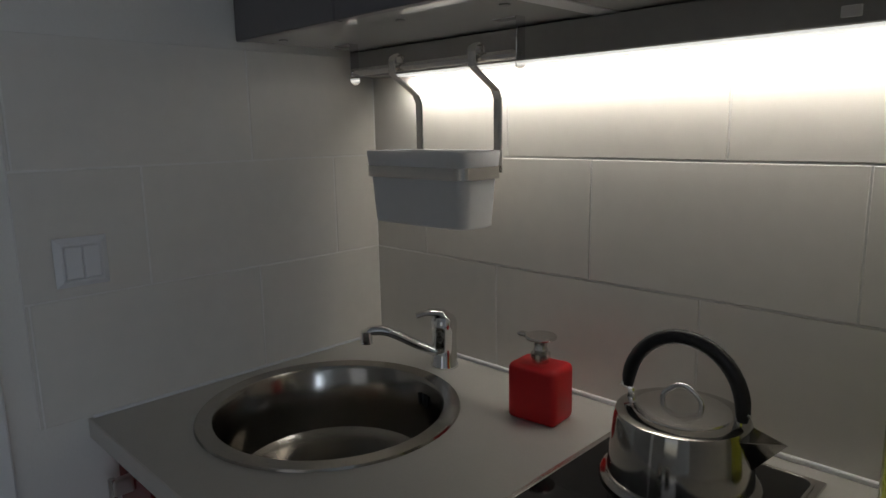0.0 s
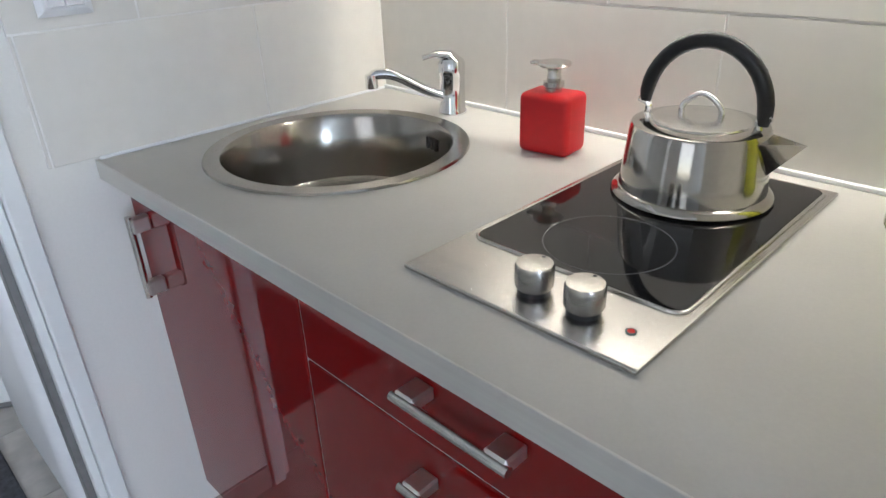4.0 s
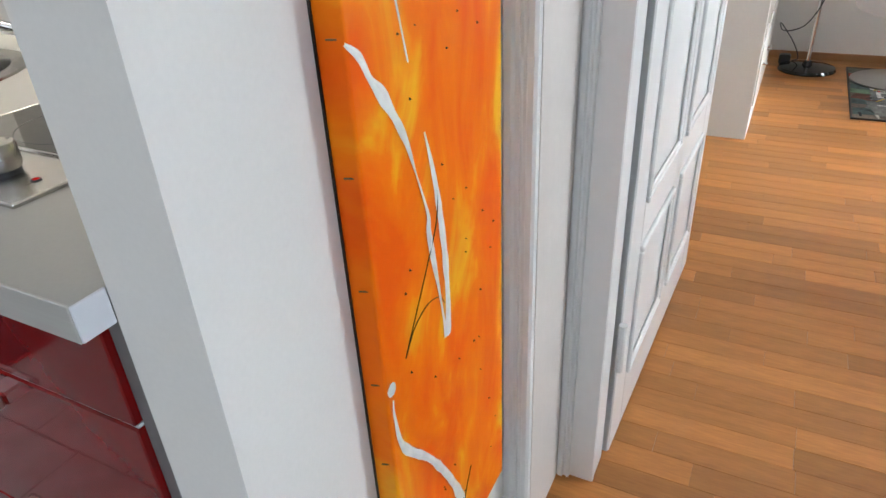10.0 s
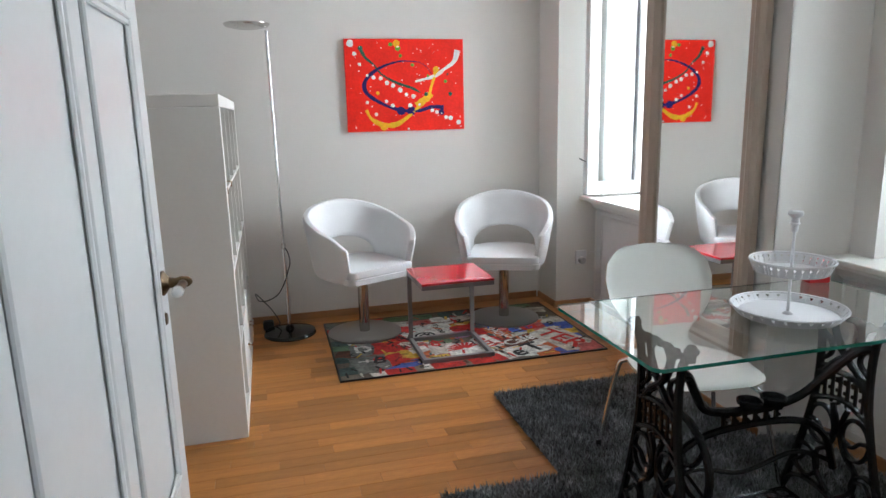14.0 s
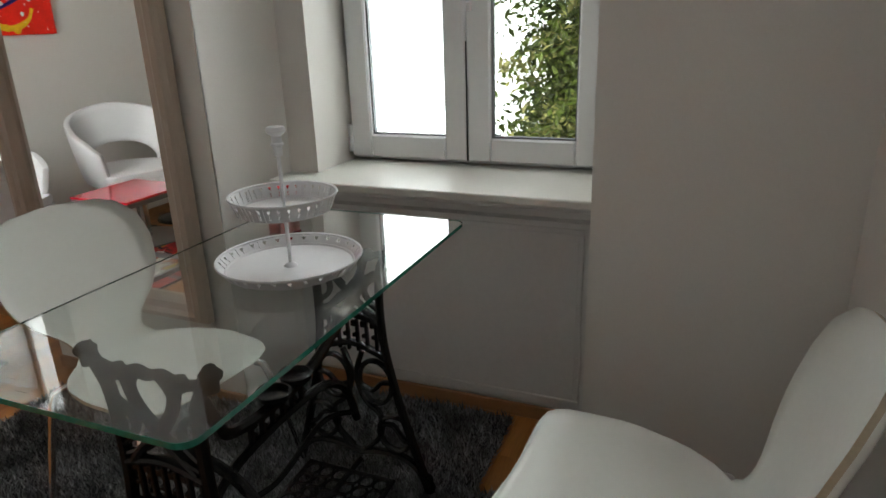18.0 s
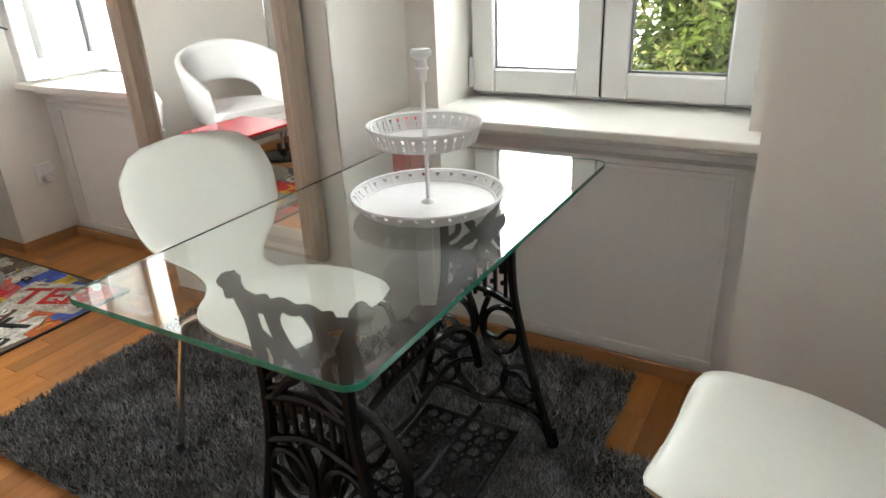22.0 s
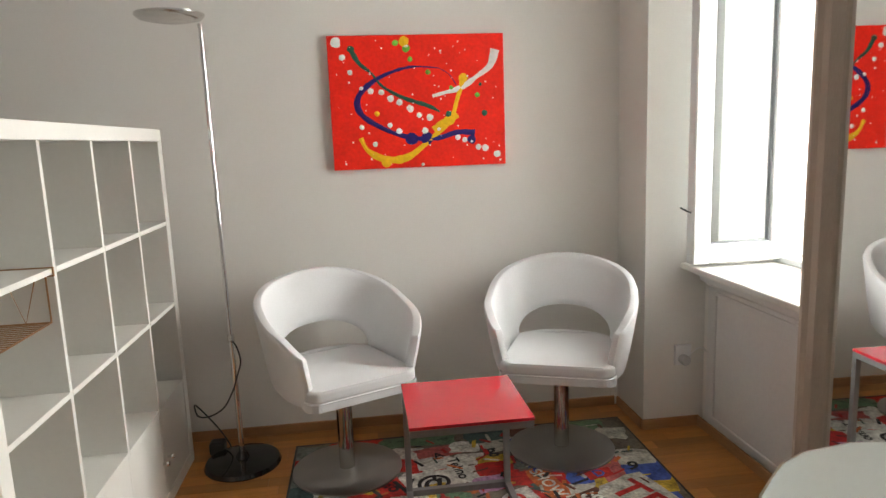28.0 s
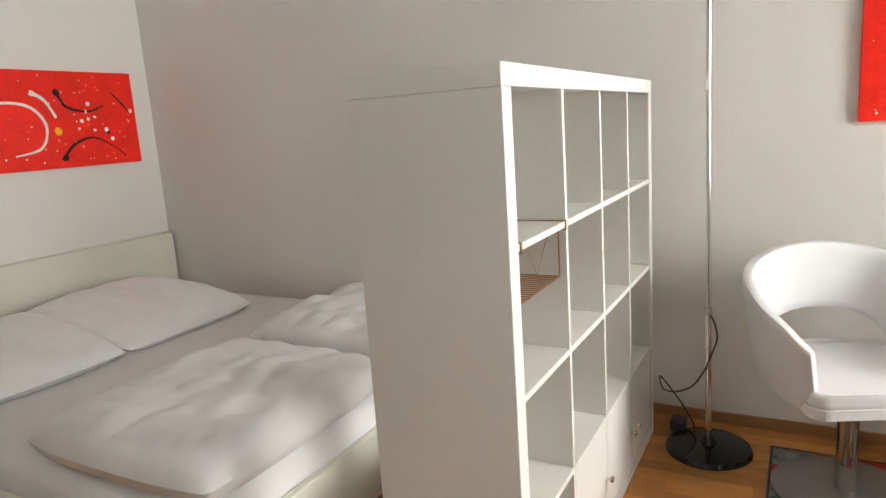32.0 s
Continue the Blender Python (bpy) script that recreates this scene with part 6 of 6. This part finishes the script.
def dining_chair(label, m):
    """A moulded shell on four steel legs; it faces local -y."""
    t = thing("dining_chair", label, "chair", m, group="white moulded chairs at the table")
    NU, NV = 34, 16
    line = spline([(0, -0.23, 0.425), (0, -0.2, 0.438), (0, -0.05, 0.432), (0, 0.1, 0.422), (0, 0.18, 0.436), (0, 0.228, 0.5), (0, 0.27, 0.6), (0, 0.32, 0.74), (0, 0.355, 0.823)], 5)
    k = len(line) - 1
    knots = [(0.0, 0.06), (0.03, 0.13), (0.08, 0.18), (0.15, 0.204), (0.25, 0.216), (0.34, 0.198), (0.42, 0.155), (0.48, 0.11), (0.54, 0.095), (0.6, 0.11), (0.68, 0.172), (0.75, 0.21), (0.82, 0.223), (0.88, 0.21), (0.94, 0.165), (0.975, 0.115), (1.0, 0.03)]
    bm = bmesh.new()
    g = {}
    for o in (0, 1):
        for i in range(NU + 1):
            u = i / NU
            f = u * k
            a = min(int(f), k - 1)
            p = line[a].lerp(line[a + 1], f - a)
            d = (line[a + 1] - line[a]).normalized()
            n_ = Vector((1, 0, 0)).cross(d)
            w = float(np.interp(u, [q[0] for q in knots], [q[1] for q in knots]))
            for j in range(NV + 1):
                v = -1 + 2 * j / NV
                dish = 0.012 * v * v if u < 0.5 else 0.035 * v * v
                x = w * math.sin(v * math.pi / 2)
                q = p + Vector((x, 0, 0)) + n_ * (dish * (1 if u < 0.45 else 1)) * (w / 0.2)
                g[o, i, j] = bm.verts.new(q + n_ * (0 if o else -0.01))
    for i in range(NU):
        for j in range(NV):
            for o in (0, 1):
                bm.faces.new([g[o, a, b] for a, b in ((i, j), (i + 1, j), (i + 1, j + 1), (i, j + 1))])
    edge = [(i, 0) for i in range(NU)] + [(NU, j) for j in range(NV)] + [(i, NV) for i in range(NU, 0, -1)] + [(0, j) for j in range(NV, 0, -1)]
    for a, b in zip(edge, edge[1:] + edge[:1]):
        f = bm.faces.new((g[0, a[0], a[1]], g[0, b[0], b[1]], g[1, b[0], b[1]], g[1, a[0], a[1]]))
        f.material_index = 1
    part("seat_shell", bm, [M_CHAIRWHITE, M_CHAIREDGE], t, "white moulded plywood seat and back in one", smooth=True)
    part("hub", lathe([(0, 0.4), (0.06, 0.4), (0.06, 0.424), (0, 0.424)], 24), M_BLACKPLASTIC, t, at=pose(0, -0.02, 0))
    for sx in (1, -1):
        for sy in (1, -1):
            l = part("leg", tube(spline([(0.02 * sx, -0.02, 0.412), (0.12 * sx, -0.02 + 0.1 * sy, 0.415), (0.175 * sx, -0.02 + 0.165 * sy, 0.4), (0.2 * sx, -0.02 + 0.19 * sy, 0.34), (0.25 * sx, -0.02 + 0.235 * sy, 0.012)], 6), 0.0095, 10), M_CHROME, t, "bent chrome leg", smooth=True)
            part("foot_cap", lathe([(0, 0), (0.013, 0), (0.013, 0.03), (0, 0.03)], 12), M_BLACKPLASTIC, l, at=pose(0.25 * sx, -0.02 + 0.235 * sy, 0))
    return t


dining_chair("white moulded chair pushed up to the mirror side of the table", pose(1.962, 2.662, 0.022, 0, 0, -10))
dining_chair("white moulded chair standing beside the wall near the doorway", pose(1.878, 1.43, 0.016, 0, 0, 175))

cs = thing("cake_stand", "two-tier white pierced metal cake stand", "cake stand", pose(1.968, 2.197, 0.779))


def tier(r, z, h, n, name, deep):
    tr = part(name, lathe([(0, z), (r * 0.86, z), (r * 0.88, z + 0.002), (r * 0.9, z + 0.008), (r * 0.885, z + 0.008), (r * 0.865, z + 0.004), (0, z + 0.003)], 56), M_WHITEPLASTIC, cs, "white metal plate", smooth=True)
    part("rim", lathe([(r, z + h - 0.004), (r + 0.003, z + h - 0.002), (r + 0.002, z + h + 0.002), (r - 0.002, z + h), (r - 0.002, z + h - 0.004)], 56, close=True), M_WHITEPLASTIC, tr, smooth=True)
    bm = bmesh.new()
    def at_(t, f):
        rr_ = r * 0.885 + r * 0.115 * f
        return bm.verts.new((rr_ * math.cos(t), rr_ * math.sin(t), z + 0.002 + (h - 0.004) * f))

    bands = ((0.0, 0.46), (0.78, 1.0)) if deep == 0 else ((0.0, 0.14), (0.24, 0.32), (0.42, 0.54), (0.82, 1.0))
    v0, v1 = bands[-2][1], bands[-1][0]
    for i in range(n):
        a, b, c, e = [6.2832 * (i + f) / n for f in (0, 0.3, 0.65, 1)]
        b, c, e = a + (e - a) * 0.7, a + (e - a) * 0.85, e
        for aa, bb, f0, f1 in ((a, b, 0.0, 1.0), *[(b, e, f0, f1) for f0, f1 in bands]):
            mid = (aa + bb) / 2
            bm.faces.new((at_(aa, f0), at_(mid, f0), at_(mid, f1), at_(aa, f1)))
            bm.faces.new((at_(mid, f0), at_(bb, f0), at_(bb, f1), at_(mid, f1)))
        for f0, f1 in [(p_[1], q_[0]) for p_, q_ in zip(bands[:-2], bands[1:-1])]:
            for aa, bb in ((b, b + (e - b) * 0.3), (e - (e - b) * 0.3, e)):
                bm.faces.new((at_(aa, f0), at_(bb, f0), at_(bb, f1), at_(aa, f1)))
        # the hole under the top band narrows to a point, like a small heart
        bm.faces.new((at_(b, v0), at_(c, v0), at_(b, v0 + (v1 - v0) * 0.7)))
        bm.faces.new((at_(c, v0), at_(e, v0), at_(e, v0 + (v1 - v0) * 0.7)))
    p = part("pierced_wall", bm, M_WHITEPLASTIC, tr, "pierced upright edge")
    so = p.modifiers.new("thick", "SOLIDIFY")
    so.thickness = 0.0015


tier(0.158, 0.004, 0.027, 30, "lower_plate", 0)
tier(0.114, 0.135, 0.037, 34, "upper_plate", 1)
part("stem", lathe([(0, 0), (0.018, 0.004), (0.014, 0.01), (0.0045, 0.016), (0.0042, 0.26), (0, 0.26)], 16), M_WHITEPLASTIC, cs, smooth=True)
part("finial", lathe([(0, 0.255), (0.009, 0.255), (0.01, 0.274), (0.0135, 0.276), (0.0135, 0.28), (0.011, 0.282), (0.0105, 0.296), (0.019, 0.302), (0.021, 0.308), (0.018, 0.315), (0, 0.317)], 24), M_WHITEPLASTIC, cs, smooth=True)

rb = thing("red_box", "small red carton standing on the glass table", "box", pose(2.35, 2.488, 0.779, 0, 0, -12))
part("carton", cbox(-0.038, 0.038, -0.025, 0.025, 0, 0.08, 0.002), M_SOAP, rb)
part("flap", cbox(-0.037, 0.037, -0.0262, -0.0252, 0.05, 0.0805), M_SOAP, rb)

# socket beside the open window
so_ = thing("wall_socket", "white wall socket with a plugged-in adapter", "socket", pose(2.63, N1B - 0.001, 0.36))
part("plate", cbox(-0.042, 0.042, -0.012, 0, -0.05, 0.05, 0.004), M_WHITEPLASTIC, so_)
part("adapter", lathe([(0, 0), (0.024, 0), (0.024, 0.03), (0.02, 0.036), (0, 0.037)], 24), M_CARCASS, so_, "grey round adapter", smooth=True, at=pose(0, -0.012, -0.02, 90, 0, 0))
part("cord", tube(spline([(0.01, -0.04, 0.0), (0.05, -0.05, 0.04), (0.09, -0.03, 0.03), (0.115, -0.02, 0.0)], 6), 0.0025, 6), M_WHITEPLASTIC, so_)

# ---- bathroom seen past the frame ----
bf = structure(thing("door_casing", "white bathroom door lining with a grey track", "door frame"))
part("jamb", cbox(KX - 0.1, KX + 0.012, 0.208, 0.242, 0, 2.05, 0.003), M_WOODWORK, bf)
part("track", cbox(KX - 0.062, KX - 0.03, 0.176, 0.206, 0, 2.05, 0.002), M_GREYMETAL, bf, "grey metal track")
part("track_lip", cbox(KX - 0.028, KX - 0.004, 0.19, 0.207, 0, 2.05, 0.002), M_WOODWORK, bf)
tagged(part("bath_mat", cbox(-2.1, -1.42, -0.3, 0.1, 0, 0.014, 0.006, 2), M_MAT), "dark grey bath mat on the tiles", "mat")
wc = thing("washing_machine", "white appliance with rounded edges behind the door lining", "appliance")
part("body", cbox(-1.9, -1.385, 0.165, 0.72, 0.03, 0.86, 0.05, 4), M_WHITEPLASTIC, wc, smooth=True)
part("foot", cbox(-1.85, -1.5, 0.2, 0.65, 0, 0.032), M_DARK, wc)
stray = thing("shower_tray", "white acrylic shower tray with a rounded front corner", "shower tray")
bm = bmesh.new()
lv = []
for z, d, r in ((0.006, 0.012, 0.33), (0.16, 0.004, 0.34), (0.175, -0.012, 0.355), (0.2, -0.016, 0.36), (0.212, -0.006, 0.35), (0.214, 0.03, 0.31), (0.2, 0.055, 0.285), (0.1, 0.09, 0.25), (0.09, 0.12, 0.22)):
    lv.append([bm.verts.new((x, y, z)) for x, y in rounded(-3.02 + d, -2.03 - d, 0.01 + d, 0.98 - d, r, 9)])
for a, b in zip(lv, lv[1:]):
    for i in range(len(a)):
        bm.faces.new((a[i], a[(i + 1) % len(a)], b[(i + 1) % len(a)], b[i]))
bm.faces.new(lv[0][::-1]), bm.faces.new(lv[-1])
part("tray", bm, M_PORCELAIN, stray, smooth=True)
part("floor_seal", slab(rounded(-3.016, -2.026, 0.006, 0.984, 0.335, 9), 0.007), M_GREYMETAL, stray, "grey sealing joint")
part("waste_cover", lathe([(0, 0.0905), (0.05, 0.0905), (0.052, 0.094), (0.045, 0.098), (0, 0.1)], 28), M_CHROME, stray, smooth=True, at=pose(-2.5, 0.5, 0))

# ---- pieces: wall tiles, floor tiles, parquet ----
TW, TH, G = 0.42, 0.217, 0.0014


def tile_mesh(name, w, h, d, material, bevel=0.0012):
    me = bpy.data.meshes.new(name)
    bm = cbox(0, w, 0, d, 0, h, bevel)
    bm.to_mesh(me)
    bm.free()
    me.materials.append(material)
    return me


cache = {}


def piece(name, parent, w, h, d, material, m, bevel=0.0012):
    key = (round(w, 3), round(h, 3), round(d, 4), material.name)
    if key not in cache:
        cache[key] = tile_mesh(name, w, h, d, material, bevel)
    ob = new(name, cache[key])
    ob.parent = parent
    ob.matrix_basis = m
    return ob


tw = structure(thing("wall_tiles", "large pale rectangular wall tiles in half bond", "wall tiles"))
part("grout", boxes((KX, 0.0, KY - 0.003, KY + 0.001, 0.9, 1.8)), M_GROUT, tw)
part("grout", boxes((KX - 0.003, KX + 0.002, 0.288, KY - 0.002, 0.94, 1.588)), M_GROUT, tw)
rows_ = [0.938 + TH * i for i in range(4)]
for i, z in enumerate(rows_):
    off = (-0.415, -0.198, -0.385, -0.19)[i]
    cuts = sorted({KX, -0.001, *[off + TW * k for k in range(-4, 3) if KX < off + TW * k < 0]})
    for a, b in zip(cuts, cuts[1:]):
        piece("tile", tw, b - a - 2 * G, TH - 2 * G, 0.004, M_TILE, pose(a + G, KY - 0.004 + 0.0004 * ((i * 7 + int(a * 100)) % 3 - 1), z + G))
    offy = 0.715 if i % 2 == 0 else 0.494
    if i == 3:
        continue
    cuts = sorted({0.287, KY - 0.005, *[offy + TW * k for k in range(-3, 3) if 0.29 < offy + TW * k < KY - 0.005]})
    for a, b in zip(cuts, cuts[1:]):
        piece("tile", tw, b - a - 2 * G, TH - 2 * G, 0.004, M_TILE, pose(KX + 0.003 + 0.0004 * ((i * 5 + int(a * 100)) % 3 - 1), a + G, z + G, 0, 0, 90))
S = 0.335
for i in range(-8, 4):
    for j in range(-6, 5):
        y = 0.065 + i * S
        x = -0.94 + j * S * 1.0 + (0.5 * S if i % 2 else 0)
        xa, xb, ya, yb = max(x, KX - 0.1 if y > 0.15 else -3.1), min(x + S, 1.9), max(y, -1.9), min(y + S, 1.0)
        if xb - xa > 0.02 and yb - ya > 0.02:
            piece("floor_tile", floor_hall, xb - xa - 0.0022, 0.006, yb - ya - 0.0022, M_STONE, pose(xa + 0.0011, ya + 0.0011, -0.006))
rp = random.Random(2)
LW = 0.071
vs, fs = [], []
y = 1.03
while y < FAR - 0.01:
    x = BEDX + rp.uniform(-0.4, 0)
    yb = min(y + LW, FAR)
    while x < 3.1:
        ln = rp.choice((0.3, 0.42, 0.5, 0.62))
        xa, xb = max(x, BEDX), min(x + ln, 2.74)
        if xb - xa > 0.02:
            if 0.2 < xa and 1.25 < y < 3.95 and xb < 2.44 + 0.3:
                piece("plank", floor_living, xb - xa - 0.0012, 0.004, yb - y - 0.0008, M_OAK, pose(xa + 0.0006, y + 0.0006, -0.004 + rp.uniform(-0.0003, 0.0003)), 0.0005)
            else:
                k = len(vs)
                vs += [(xa + 0.0006, y + 0.0006, 0), (xb - 0.0006, y + 0.0006, 0), (xb - 0.0006, yb - 0.0006, 0), (xa + 0.0006, yb - 0.0006, 0)]
                vs += [(a, b, -0.004) for a, b, _ in vs[k:k + 4]]
                fs += [(k, k + 1, k + 2, k + 3)] + [(k + i, k + 4 + i, k + 4 + (i + 1) % 4, k + (i + 1) % 4) for i in range(4)]
        x += ln
    y += LW
me = bpy.data.meshes.new("planks")
me.from_pydata(vs, [], fs)
me.materials.append(M_OAK)
ob = new("planks", me)
ob.parent = floor_living
tagged(ob, "oak parquet strips", kind="stuff")

# ---- shag rugs ----


def shag(label, x0, x1, y0, y1, seed):
    t = thing("shag_rug", label, "rug")
    part("backing", cbox(x0, x1, y0, y1, 0, 0.014, 0.004), M_SHAGBASE, t)
    r = np.random.RandomState(seed)
    n = int((x1 - x0) * (y1 - y0) * 40000)
    p = np.stack([r.uniform(x0 - 0.006, x1 + 0.006, n), r.uniform(y0 - 0.006, y1 + 0.006, n), np.full(n, 0.01)], 1)
    a = r.uniform(0, 6.2832, n)
    lean, h, w = r.uniform(0.006, 0.026, n), r.uniform(0.008, 0.032, n), 0.0042
    s_ = np.stack([-np.sin(a) * w, np.cos(a) * w, np.zeros(n)], 1)
    tip = p + np.stack([np.cos(a) * lean, np.sin(a) * lean, h], 1)
    vs = np.concatenate([p - s_, p + s_, tip], 1).reshape(-1, 3)
    me = bpy.data.meshes.new("shag_fibre")
    me.vertices.add(3 * n)
    me.vertices.foreach_set("co", vs.ravel())
    me.loops.add(3 * n)
    me.loops.foreach_set("vertex_index", np.arange(3 * n))
    me.polygons.add(n)
    me.polygons.foreach_set("loop_start", np.arange(0, 3 * n, 3))
    me.polygons.foreach_set("loop_total", np.full(n, 3))
    me.update()
    me.materials.append(M_SHAG)
    ob = new("shag_fibre", me)
    ob.parent = t
    tagged(ob, "long grey pile", kind="stuff")


shag("dark grey shag rug reaching under the table", 1.52, 2.66, 1.89, 3.54, 1)
shag("dark grey shag rug overlapping the other under the table", 1.03, 2.28, 1.2, 2.76, 2)
